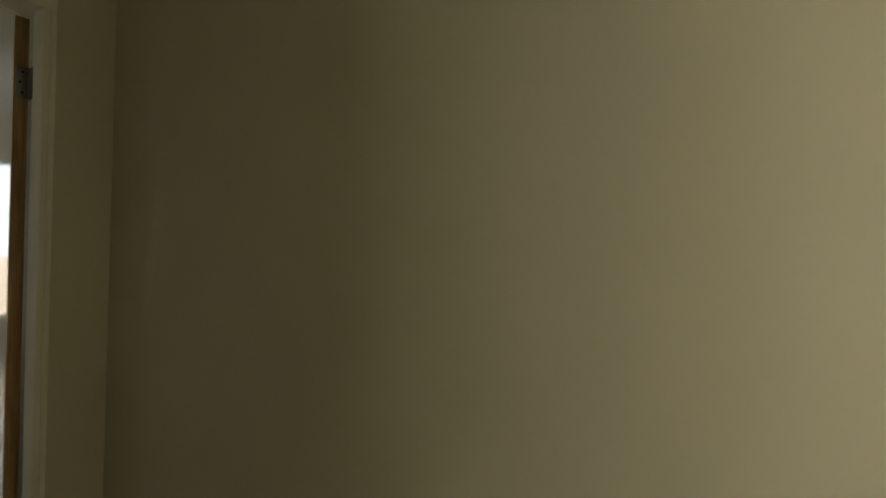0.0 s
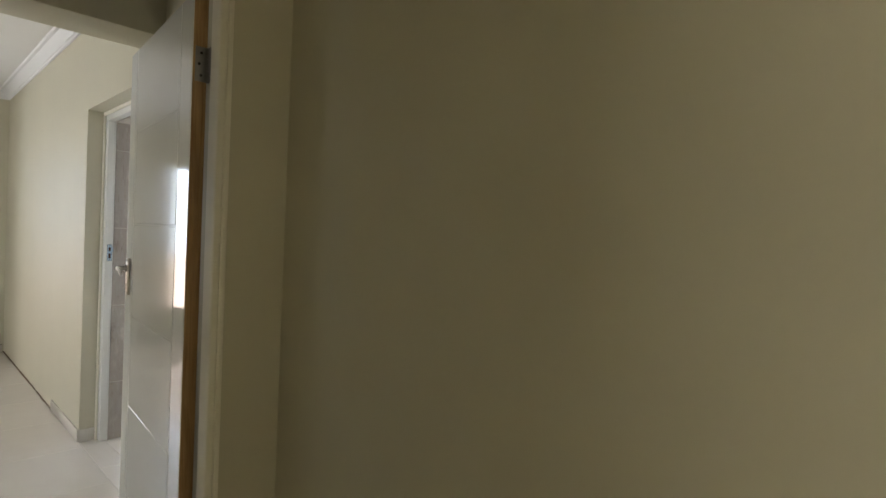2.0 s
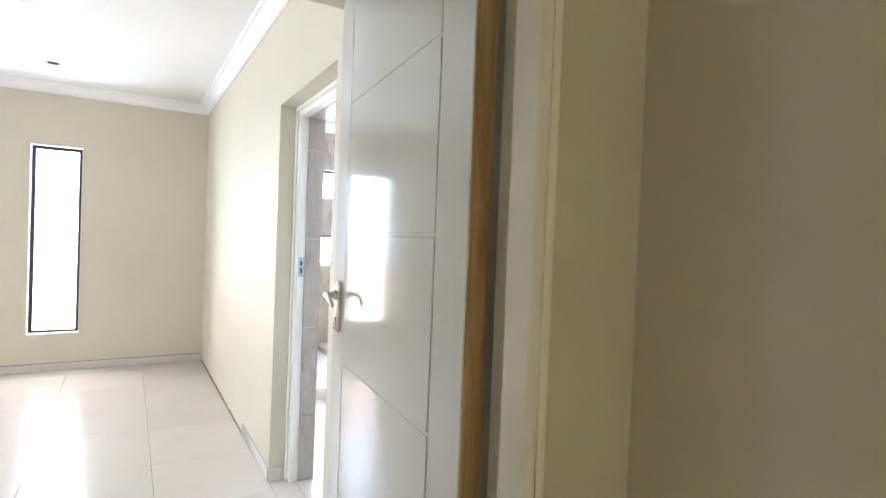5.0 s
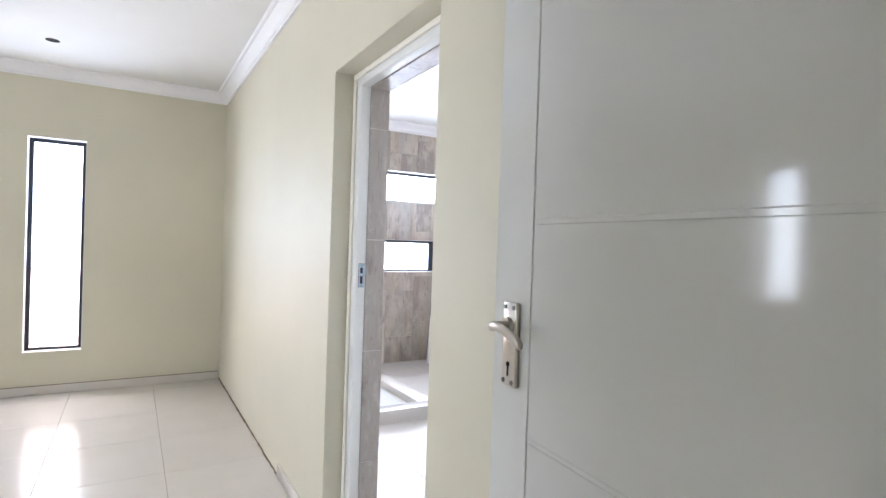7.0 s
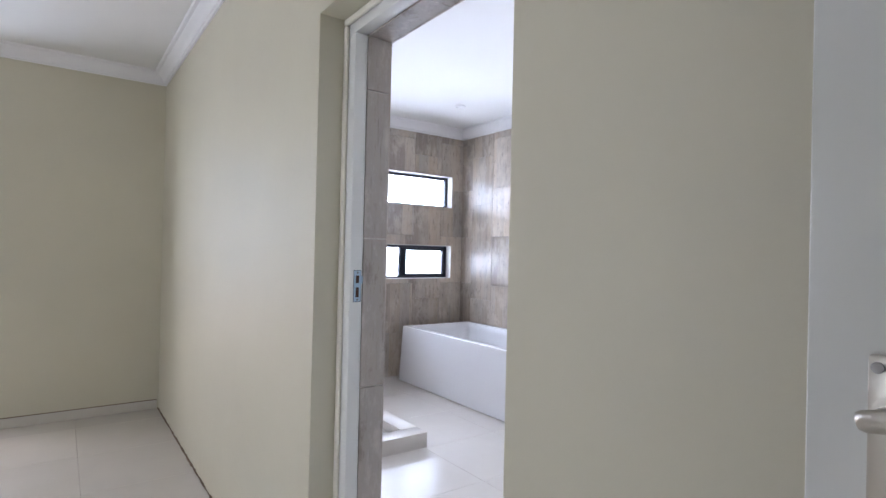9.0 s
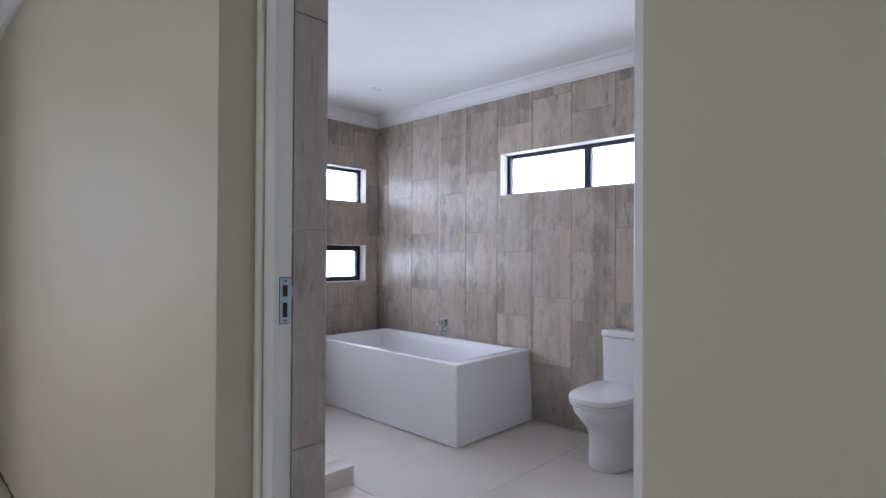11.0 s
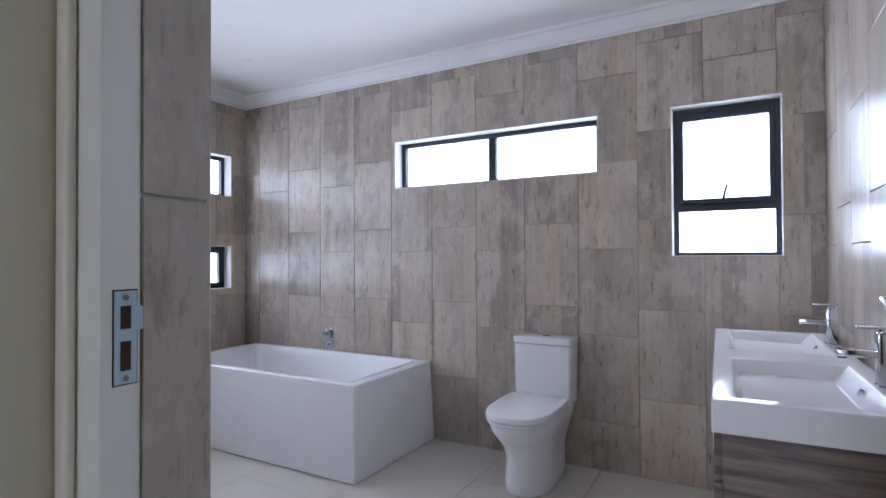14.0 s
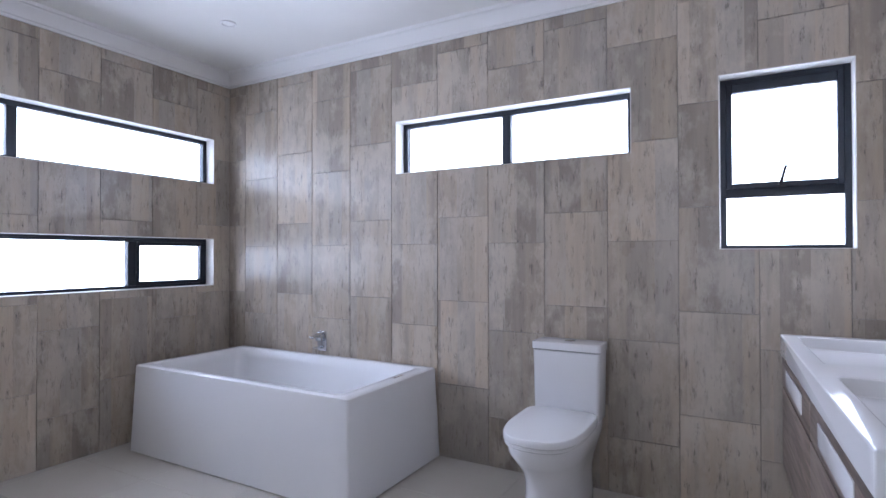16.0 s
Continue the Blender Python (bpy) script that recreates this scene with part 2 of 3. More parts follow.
# ---- mesh helpers ----
def box(bm, lo, hi, bevel=0.0, segs=2):
    ret = bmesh.ops.create_cube(bm, size=1.0)
    vs = ret["verts"]
    for v in vs:
        v.co = Vector([lo[i] + (v.co[i] + 0.5) * (hi[i] - lo[i]) for i in range(3)])
    if bevel:
        es = list({e for v in vs for e in v.link_edges})
        bmesh.ops.bevel(bm, geom=es, offset=bevel, segments=segs, affect="EDGES", profile=0.5)
    return bm


def cyl(bm, a, b, r, n=24, r2=None, caps=True):
    a, b = Vector(a), Vector(b)
    d = b - a
    m = Matrix.Translation((a + b) / 2) @ d.to_track_quat("Z", "Y").to_matrix().to_4x4()
    bmesh.ops.create_cone(bm, cap_ends=caps, segments=n, radius1=r, radius2=r if r2 is None else r2, depth=d.length, matrix=m)
    return bm


def part(name, bm, material, parent=None, label="", kind="", smooth=False):
    me = bpy.data.meshes.new(name)
    bm.to_mesh(me)
    bm.free()
    me.materials.append(material)
    if smooth:
        for p in me.polygons:
            p.use_smooth = True
        me.set_sharp_from_angle(angle=radians(38))
    ob = new(name, me)
    if parent is not None:
        ob.parent = parent
    tagged(ob, label, kind=kind)
    return ob


def boxpart(name, lo, hi, material, parent=None, bevel=0.0, label="", kind="", segs=2):
    return part(name, box(bmesh.new(), lo, hi, bevel, segs), material, parent, label, kind, smooth=bevel > 0)


def thing(name, label, category, group="", kind="", at=(0, 0, 0)):
    e = new(name)
    e.location = at
    e.empty_display_size = 0.1
    return tagged(e, label, category, group, kind)


def cut_rects(rect, holes):
    """What is left of a rectangle (u0, v0, u1, v1) when the holes are taken out, as rectangles."""
    out = [rect]
    for h in holes:
        nxt = []
        for u0, v0, u1, v1 in out:
            a0, b0, a1, b1 = max(u0, h[0]), max(v0, h[1]), min(u1, h[2]), min(v1, h[3])
            if a0 >= a1 or b0 >= b1:
                nxt.append((u0, v0, u1, v1))
                continue
            if u0 < a0:
                nxt.append((u0, v0, a0, v1))
            if a1 < u1:
                nxt.append((a1, v0, u1, v1))
            if v0 < b0:
                nxt.append((a0, v0, a1, b0))
            if b1 < v1:
                nxt.append((a0, b1, a1, v1))
        out = nxt
    return out


def wall(name, axis, a, b, u0, u1, z0, z1, holes=(), material=M_WALL, label=""):
    """A wall across axis 'x' or 'y' from a to b thick, along the other from u0 to u1, with holes (u0, z0, u1, z1)."""
    bm = bmesh.new()
    for r in cut_rects((u0, z0, u1, z1), holes):
        lo, hi = ((a, r[0], r[1]), (b, r[2], r[3])) if axis == "x" else ((r[0], a, r[1]), (r[2], b, r[3]))
        box(bm, lo, hi)
    return part(name, bm, material, None, label, "structure")


# ---- plan ----
NY, WX, EX, SY = 3.025, -3.165, 1.01, 0.232       # tile faces of the bathroom
CEIL, CORN = 2.67, 2.577
N1 = (-1.575, 1.768, -0.105, 2.112)
N2 = (0.298, 1.266, 0.830, 2.106)
W1 = (0.37, 1.790, 2.879, 2.137)
W2 = (0.37, 1.012, 2.879, 1.371)
SW = (-1.488, 0.346, -1.087, 2.102)
BED_S = (0.0, 0.35, 0.95, 2.10)
BED_T = (-1.22, 0.95, -0.80, 2.10)
ROOM_S = (5.12, 0.7, 6.58, 2.1)
DOOR_B = (0.0, 0.0, 0.914, 2.06)
T = 0.008

wall("wall_inner_north", "y", 0.0, SY - T, -3.158, 8.6, 0, CEIL + 0.1, [DOOR_B], M_WALL, "cream painted plaster wall with the bathroom doorway in it")
wall("wall_bedroom_west", "x", -3.36, -3.158, -4.2, 0.0, 0, CEIL + 0.1, [SW], M_WALL, "cream painted plaster wall with one slender window")
wall("wall_bath_west", "x", -3.36, WX - T, 0.0, 3.25, 0, CEIL + 0.1, [W1, W2], M_GROUT, "bathroom wall covered in plank look tiles")
wall("wall_bath_north", "y", NY + T, 3.25, WX - T, EX + 0.2, 0, CEIL + 0.1, [N1, N2], M_GROUT, "bathroom wall covered in plank look tiles")
wall("wall_bath_east", "x", EX + T, EX + 0.2, SY - T, NY + T, 0, CEIL + 0.1, [], M_GROUT, "bathroom wall covered in plank look tiles")
wall("wall_bedroom_south", "y", -4.2, -4.0, -3.158, 8.6, 0, CEIL + 0.1, [BED_T, BED_S, ROOM_S], M_WALL, "cream painted plaster wall")
wall("wall_lobby_east", "x", 2.275, 2.40, -4.0, 0.0, 0, CEIL + 0.1, [(-1.095, 0, -0.180, 2.11)], M_WALL, "cream painted partition wall with the bedroom doorway")
wall("wall_room_east", "x", 8.4, 8.6, -4.2, SY, 0, CEIL + 0.1, [], M_WALL, "cream painted plaster wall")
# unseen wall, added to block the outer room's fill from the passage's west end
wall("light_block_passage", "y", -2.0, -1.9, 2.40, 4.85, 0, CEIL + 0.1, [], M_WALL, "unseen cream wall added to shade the passage's west end")
# unseen wall, added to keep the bedroom's south light out of the doorway
wall("light_block_lobby", "y", -1.92, -1.80, 1.05, 2.275, 0, CEIL + 0.1, [], M_WALL, "unseen cream wall added to block the bedroom's south light")
boxpart("beam", (1.05, -1.80, 2.20), (1.315, 0.0, CEIL), M_WALL, None, 0.004, "cream painted dropped beam under the white ceiling", "structure")

boxpart("ceiling_bedroom", (-3.16, -4.0, CEIL), (8.6, 0.0, CEIL + 0.06), M_CEIL, None, 0, "flat white painted ceiling", "structure")
boxpart("ceiling_bathroom", (WX - T, SY - T, CEIL), (EX + T, NY + T, CEIL + 0.06), M_CEIL, None, 0, "flat white painted bathroom ceiling", "structure")
boxpart("roof", (-3.36, -4.2, CEIL + 0.1), (8.8, 3.25, CEIL + 0.2), M_EXT, None, 0, "plain flat roof slab", "structure")
bm = bmesh.new()
bmesh.ops.create_grid(bm, x_segments=8, y_segments=8, size=400)
for v in bm.verts:
    v.co.z = -0.16
part("ground", bm, M_GROUND, None, "pale bare sand round the house", "structure")

# ---- cornice ----
CPROF = [(0.0, 0.0), (0.012, 0.0), (0.014, 0.012), (0.024, 0.016), (0.030, 0.034), (0.045, 0.055), (0.064, 0.067), (0.068, 0.075), (0.086, 0.078), (0.092, 0.093), (0.0, 0.093)]


def cornice(name, run, drop=0.0, label="moulded white plaster cornice"):
    """Runs of (corner, corner, inward normal, mitre at start, mitre at end): profile swept along the wall's top."""
    for (ax, ay), (bx, by), (nx, ny), m0, m1 in run:
        bm = bmesh.new()
        d = Vector((bx - ax, by - ay, 0)).normalized()
        rings = []
        for (px, py), s, mi in (((ax, ay), 1, m0), ((bx, by), -1, m1)):
            rings.append([bm.verts.new((px + nx * u + d.x * s * mi * u, py + ny * u + d.y * s * mi * u, CORN - drop + v * (1 + drop / 0.093))) for u, v in CPROF])
        k = len(CPROF)
        for i in range(k):
            bm.faces.new((rings[0][i], rings[0][(i + 1) % k], rings[1][(i + 1) % k], rings[1][i]))
        bm.faces.new(rings[0])
        bm.faces.new(rings[1][::-1])
        bmesh.ops.recalc_face_normals(bm, faces=bm.faces)
        part(name, bm, M_CORNICE, None, label, "structure", smooth=True)


cornice("cornice_bathroom", [((WX, NY), (EX, NY), (0, -1), 1, 1), ((WX, SY), (WX, NY), (1, 0), 1, 1), ((EX, SY), (EX, NY), (-1, 0), 1, 1), ((WX, SY), (EX, SY), (0, 1), 1, 1)], 0.009)
cornice("cornice_bedroom", [((-3.158, 0), (1.05, 0), (0, -1), 1, 1), ((-3.158, -4.0), (-3.158, 0), (1, 0), 1, 1), ((1.05, -1.92), (1.05, 0), (-1, 0), 0, 1), ((-3.158, -4.0), (2.275, -4.0), (0, 1), 1, 0)])


# ---- windows ----
def window(name, axis, plane, out, rect, label, mullions=(), transom=None, sashes=(), stay=None):
    """An aluminium window in a hole: plane is the room-side face of its frame, out the sign of the way out."""
    w = thing(name, label, "window", kind="structure")
    u0, z0, u1, z1 = rect
    D = 0.045

    def at(ua, za, ub, zb, d0, d1):
        pa, pb = sorted((plane + out * d0, plane + out * d1))
        return ((pa, ua, za), (pb, ub, zb)) if axis == "x" else ((ua, pa, za), (ub, pb, zb))

    F = 0.030 if name == "window_2" else 0.034
    fr = bmesh.new()
    for r in ((u0, z0, u0 + F, z1), (u1 - F, z0, u1, z1), (u0 + F, z0, u1 - F, z0 + F * 0.7), (u0 + F, z1 - F, u1 - F, z1)):
        box(fr, *at(r[0], r[1], r[2], r[3], 0, D), bevel=0.002, segs=1)
    part("window_frame", fr, M_ALU, w, "black aluminium window frame", smooth=True)
    us = [u0 + F] + [c for m in sorted(mullions) for c in (m - 0.027, m + 0.027)] + [u1 - F]
    for mu in mullions:
        boxpart("mullion", *at(mu - 0.027, z0 + F * 0.7, mu + 0.027, z1 - F, 0.001, D), M_ALU, w, 0.002)
    cells = [(us[i], z0 + F * 0.7, us[i + 1], z1 - F) for i in range(0, len(us), 2)]
    if transom:
        cells = [(c[0], lo, c[2], hi) for c in cells for lo, hi in ((c[1], transom - 0.022), (transom + 0.022, c[3]))]
        boxpart("transom", *at(u0 + F, transom - 0.022, u1 - F, transom + 0.022, 0.001, D), M_ALU, w, 0.002)
    for i, c in enumerate(cells):
        if i in sashes:
            s = 0.026
            bm = bmesh.new()
            for r in ((c[0], c[1], c[0] + s, c[3]), (c[2] - s, c[1], c[2], c[3]), (c[0] + s, c[1], c[2] - s, c[1] + s), (c[0] + s, c[3] - s * (1.7 if transom else 1), c[2] - s, c[3])):
                box(bm, *at(*r, -0.008, 0.03), bevel=0.003, segs=1)
            part("sash", bm, M_ALU, w, "black aluminium opening sash", smooth=True)
            c = (c[0] + s, c[1] + s, c[2] - s, c[3] - s * (1.7 if transom else 1))
        p = boxpart("pane", *at(*c, 0.028, 0.032), M_GLASS, w, label="clear window glass")
        p.visible_shadow = False
    # plastered lining of the opening, one board a side
    L = 0.004
    for r in ((u0 - 0, z0 - 0, u0 + L, z1), (u1 - L, z0, u1, z1), (u0 + L, z0, u1 - L, z0 + L), (u0 + L, z1 - L, u1 - L, z1)):
        boxpart("lining", *at(*r, -(DEPTH[name]), -0.001), M_REVEAL, w, label="white plastered window reveal")
    if stay is not None:
        su, sz = stay
        bm = bmesh.new()
        box(bm, *at(su - 0.012, sz - 0.012, su + 0.02, sz + 0.002, -0.022, -0.008), bevel=0.002)
        part("stay_bracket", bm, M_BLACK, w, smooth=True)
        bm = bmesh.new()
        a = at(su, sz, su, sz, -0.02, -0.02)[0]
        b = at(su + 0.022, sz + 0.085, su + 0.022, sz + 0.085, -0.055, -0.055)[0]
        cyl(bm, a, b, 0.0075, 12, 0.006)
        part("stay_handle", bm, M_BLACK, w, smooth=True)
    return w


DEPTH = {"window_1": 0.093, "window_2": 0.093, "window_3": 0.088, "window_4": 0.088, "window_5": 0.092, "unseen_window_6": 0.1, "unseen_window_7": 0.1, "window_8": 0.092, "window_9": 0.1}
window("window_1", "y", NY + 0.092, 1, N1, "long black aluminium window high in the tiled wall", [-0.838])
window("window_2", "y", NY + 0.092, 1, N2, "black aluminium window with an opening upper sash", transom=1.540, sashes=(1,), stay=(0.552, 1.572))
window("window_3", "x", WX - 0.087, -1, W1, "long black aluminium window high above the bath", [1.60])
window("window_4", "x", WX - 0.087, -1, W2, "long low black aluminium window above the bath", [2.295, 0.95], sashes=(2,))
window("window_5", "x", -3.25, -1, SW, "slender full height black aluminium window in the bedroom wall")
window("window_9", "y", -4.1, -1, BED_T, "slender black aluminium bedroom window")
# unseen window, added as the opening for the bedroom's south fill light
window("unseen_window_6", "y", -4.1, -1, BED_S, "unseen black aluminium window added to light the bedroom", [0.475])
# unseen window, added as the opening for the outer room's fill light
window("unseen_window_7", "y", -4.1, -1, ROOM_S, "unseen black aluminium window added to light the passage wall", [5.85])


# ---- doors ----
def door_frame(name, label, axis, a, b, u0, u1, w0, w1, head, hole_head, paint=M_FRAME):
    """A timber frame: jambs from u0 by w0 and to u1 by w1, a to b deep."""
    d = thing(name, label, "door frame", kind="structure")

    def at(ua, za, ub, zb, p0=a, p1=b):
        return ((p0, ua, za), (p1, ub, zb)) if axis == "x" else ((ua, p0, za), (ub, p1, zb))

    boxpart("jamb", *at(u0, 0.0, u0 + w0, head), paint, d, 0.004)
    boxpart("jamb", *at(u1 - w1, 0.0, u1, head), paint, d, 0.004)
    boxpart("frame_head", *at(u0, head, u1, hole_head), paint, d, 0.004)
    return d


def bead(parent, lo, hi):
    boxpart("bead", lo, hi, M_FRAME1, parent, 0.005, segs=3)


def hinge(parent, x, y, z, sign=1):
    h = boxpart("hinge", (x, y - 0.034, z), (x + 0.003, y - 0.002, z + 0.1), M_STEEL, parent, 0.001, "dull steel butt hinge")
    boxpart("hinge_leaf", (x + 0.004, y + 0.0005, z), (x + 0.037, y + 0.003, z + 0.1), M_STEEL, h)
    bm = bmesh.new()
    for i in range(3):
        cyl(bm, (x + 0.001, y + 0.001, z + i * 0.0335), (x + 0.001, y + 0.001, z + i * 0.0335 + 0.032), 0.0055, 12)
    part("knuckle", bm, M_STEEL, h, smooth=True)
    for i in range(3):
        bm = bmesh.new()
        cyl(bm, (x + 0.003, y - 0.018 - 0.006 * (i % 2), z + 0.018 + 0.032 * i), (x + 0.0045, y - 0.018 - 0.006 * (i % 2), z + 0.018 + 0.032 * i), 0.004, 10)
        part("screw", bm, M_DARK, h)
    return h


def lever_set(parent, side, s, x, z, toward):
    """A backplate with a curved lever on the local face y = side, whose outward way is s; toward: the way the lever points in x."""
    f0 = side
    ya, yb = sorted((f0, f0 + s * 0.010))
    plate = boxpart("handle_plate", (x - 0.020, ya, z - 0.094), (x + 0.020, yb, z + 0.050), M_SATIN, parent, 0.003, "brushed nickel lever backplate")
    bm = bmesh.new()
    cyl(bm, (x, f0 + s * 0.008, z + 0.010), (x, f0 + s * 0.018, z + 0.010), 0.014, 20)
    cyl(bm, (x, f0 + s * 0.012, z + 0.010), (x, f0 + s * 0.041, z + 0.010), 0.0085, 16)
    pts = [(-0.013, 0.040, 0.007, 0.0062), (-0.009, 0.041, 0.008, 0.0078), (0.003, 0.043, 0.011, 0.0080), (0.017, 0.045, 0.012, 0.0076), (0.034, 0.045, 0.010, 0.0078), (0.052, 0.044, 0.006, 0.0084), (0.068, 0.043, -0.001, 0.0090), (0.079, 0.042, -0.007, 0.0084), (0.084, 0.041, -0.010, 0.0064), (0.086, 0.041, -0.011, 0.0035)]
    rings = []
    for i, (dx, dy, dz, r) in enumerate(pts):
        c = Vector((x + toward * dx, f0 + s * dy, z + dz))
        p0, p1 = pts[max(0, i - 1)], pts[min(len(pts) - 1, i + 1)]
        tang = Vector((toward * (p1[0] - p0[0]), s * (p1[1] - p0[1]), p1[2] - p0[2])).normalized()
        side_v = Vector((0, 1, 0))
        up = tang.cross(side_v).normalized()
        rings.append([bm.verts.new(c + side_v * (0.62 * r * math.cos(a)) + up * (r * math.sin(a))) for a in [k * math.tau / 14 for k in range(14)]])
    for q, w in zip(rings, rings[1:]):
        for k in range(14):
            bm.faces.new((q[k], q[(k + 1) % 14], w[(k + 1) % 14], w[k]))
    bm.faces.new(rings[0])
    bm.faces.new(rings[-1])
    bmesh.ops.recalc_face_normals(bm, faces=bm.faces)
    part("lever", bm, M_SATIN, plate, "curved brushed nickel lever", smooth=True)
    bm = bmesh.new()
    cyl(bm, (x, f0 + s * 0.0095, z - 0.056), (x, f0 + s * 0.0108, z - 0.056), 0.0048, 14)
    yk0, yk1 = sorted((f0 + s * 0.0095, f0 + s * 0.0107))
    box(bm, (x - 0.002, yk0, z - 0.076), (x + 0.002, yk1, z - 0.056))
    part("keyhole", bm, M_DARK, plate)
    for dx in (-0.013, 0.013):
        for dz in (0.041, -0.085):
            bm = bmesh.new()
            cyl(bm, (x + dx, f0 + s * 0.0095, z + dz), (x + dx, f0 + s * 0.0115, z + dz), 0.0042, 12)
            part("screw", bm, M_STEEL, plate, smooth=True)
    return plate


def leaf(name, label, width, height, thick, material, grooves, edge=True, lever_z=1.185, lever_x=0.065, stile=0.127):
    """A door leaf in its own space: hinge edge at x = 0, free edge at x = -width, faces at y = 0 and y = thick."""
    d = thing(name, label, "door")
    bm = bmesh.new()
    e = 0.005 if edge else 0.0
    deep = 0.0020
    box(bm, (-width, deep, 0.008), (-e, thick - deep, height), 0.0008, 1)
    us = [-width, -width + stile - 0.012, -stile, -e]
    zs = [0.008] + [g for g in grooves] + [height]
    g, gv = 0.0036, 0.0028
    panels = [(us[0], 0.008, us[1] - gv, height), (us[2] + gv, 0.008, us[3], height)]
    panels += [(us[1] + gv, zs[i] + (g if i else 0), us[2] - gv, zs[i + 1] - (g if i + 2 < len(zs) else 0)) for i in range(len(zs) - 1)]
    for y0, y1 in ((0.0, deep + 0.001), (thick - deep - 0.001, thick)):
        for p in panels:
            box(bm, (p[0], y0, p[1]), (p[2], y1, p[3]), 0.00145, 1)
    part("door_leaf", bm, material, d, smooth=False)
    if edge:
        bm = bmesh.new()
        box(bm, (-0.0045, 0.001, 0.008), (0.0, thick - 0.001, height), 0.001, 1)
        part("edge_lipping", bm, M_RAW, d, "unpainted timber edge of the door")
    boxpart("lock_forend", (-width - 0.001, thick / 2 - 0.011, lever_z - 0.12), (-width + 0.001, thick / 2 + 0.011, lever_z + 0.05), M_SATIN, d)
    lever_set(d, 0.0, -1, -width + lever_x, lever_z, 1)
    lever_set(d, thick, 1, -width + lever_x, lever_z, 1)
    return d


door_frame("door_frame_1", "cream enamelled timber frame of the bedroom door", "x", 2.29, 2.407, -1.095, -0.180, 0.06, 0.016, 2.052, 2.11, M_FRAME1)
boxpart("door_stop", (2.348, -0.219, 0.0), (2.4066, -0.1965, 2.052), M_FRAME1, bpy.data.objects["door_frame_1"], 0.004, segs=3)
lobby_leaf = leaf("door_1", "white gloss grooved door standing open into the bedroom lobby", 0.830, 2.045, 0.040, M_DOOR, [0.318, 0.665, 1.015, 1.370, 1.722])
lobby_leaf.matrix_world = pose(2.281, -0.2415, 0.0, 0, 0, -5.1)
for hz in (1.790, 0.2):
    hinge(lobby_leaf, 0.0, 0.040, hz)

door_frame("door_frame_2", "white enamelled timber frame of the bathroom door", "y", 0.095, 0.140, 0.0, 0.914, 0.065, 0.033, 2.005, 2.06)
_f2 = bpy.data.objects["door_frame_2"]
bead(_f2, (0.001, 0.082, 0.0), (0.024, 0.0945, 2.036))
bead(_f2, (0.890, 0.082, 0.0), (0.913, 0.0945, 2.036))
bead(_f2, (0.001, 0.082, 2.0365), (0.913, 0.0945, 2.059))
bath_leaf = leaf("door_2", "white satin grooved door standing open against the bathroom vanity side", 0.80, 1.995, 0.037, M_DOOR2, [0.318, 0.665, 1.015, 1.370, 1.722], edge=False)
bath_leaf.matrix_world = pose(0.840, 0.146, 0.0, 0, 0, 180 + 86.5)


def strike_plate(at_x, y, z):
    s = thing("strike_plate", "lock strike plate in pale blue protective film on the white jamb", "strike plate")
    boxpart("rebate", (at_x - 0.0008, y - 0.0125, z - 0.0515), (at_x + 0.0003, y + 0.0145, z + 0.0515), M_DARK, s)
    bm = bmesh.new()
    for r in cut_rects((y - 0.011, z - 0.05, y + 0.013, z + 0.05), [(y - 0.005, z - 0.036, y + 0.007, z - 0.004), (y - 0.005, z + 0.009, y + 0.007, z + 0.034)]):
        box(bm, (at_x, r[0], r[1]), (at_x + 0.0018, r[2], r[3]))
    tab = [(0.013, 0.006), (0.022, 0.008), (0.026, 0.013), (0.0275, 0.020), (0.026, 0.027), (0.022, 0.032), (0.013, 0.034)]
    lo = [bm.verts.new((at_x + 0.0002, y + a, z + b)) for a, b in tab]
    hi = [bm.verts.new((at_x + 0.0018, y + a, z + b)) for a, b in tab]
    bm.faces.new(hi)
    bm.faces.new(lo[::-1])
    for k in range(len(tab)):
        q = (k + 1) % len(tab)
        bm.faces.new((lo[k], lo[q], hi[q], hi[k]))
    bmesh.ops.recalc_face_normals(bm, faces=bm.faces)
    part("plate", bm, M_FILM, s, "pale blue filmed steel plate")
    for a, b in ((-0.036, -0.004), (0.009, 0.034)):
        boxpart("mortice", (at_x + 0.0003, y - 0.005, z + a), (at_x + 0.0007, y + 0.007, z + b), M_MORTICE, s, label="dark brown timber mortice")
    for dz in (-0.044, 0.043):
        bm = bmesh.new()
        cyl(bm, (at_x + 0.001, y + 0.001, z + dz), (at_x + 0.0026, y + 0.001, z + dz), 0.0032, 12)
        part("screw", bm, M_STEEL, s)
    return s


strike_plate(0.0652, 0.1205, 1.185)


# ---- bath ----
def rounded_rect(cx, cy, hx, hy, r, n=5):
    pts = []
    for sx, sy, a0 in ((1, 1, 0), (-1, 1, 90), (-1, -1, 180), (1, -1, 270)):
        for k in range(n + 1):
            a = radians(a0 + 90 * k / n)
            pts.append((cx + sx * (hx - r) + r * math.cos(a), cy + sy * (hy - r) + r * math.sin(a)))
    return pts


def loft(bm, rings, close_first=True, close_last=True):
    vs = [[bm.verts.new(p) for p in ring] for ring in rings]
    n = len(vs[0])
    for q, w in zip(vs, vs[1:]):
        for k in range(n):
            bm.faces.new((q[k], q[(k + 1) % n], w[(k + 1) % n], w[k]))
    if close_first:
        bm.faces.new(vs[0][::-1])
    if close_last:
        bm.faces.new(vs[-1])
    bmesh.ops.recalc_face_normals(bm, faces=bm.faces)


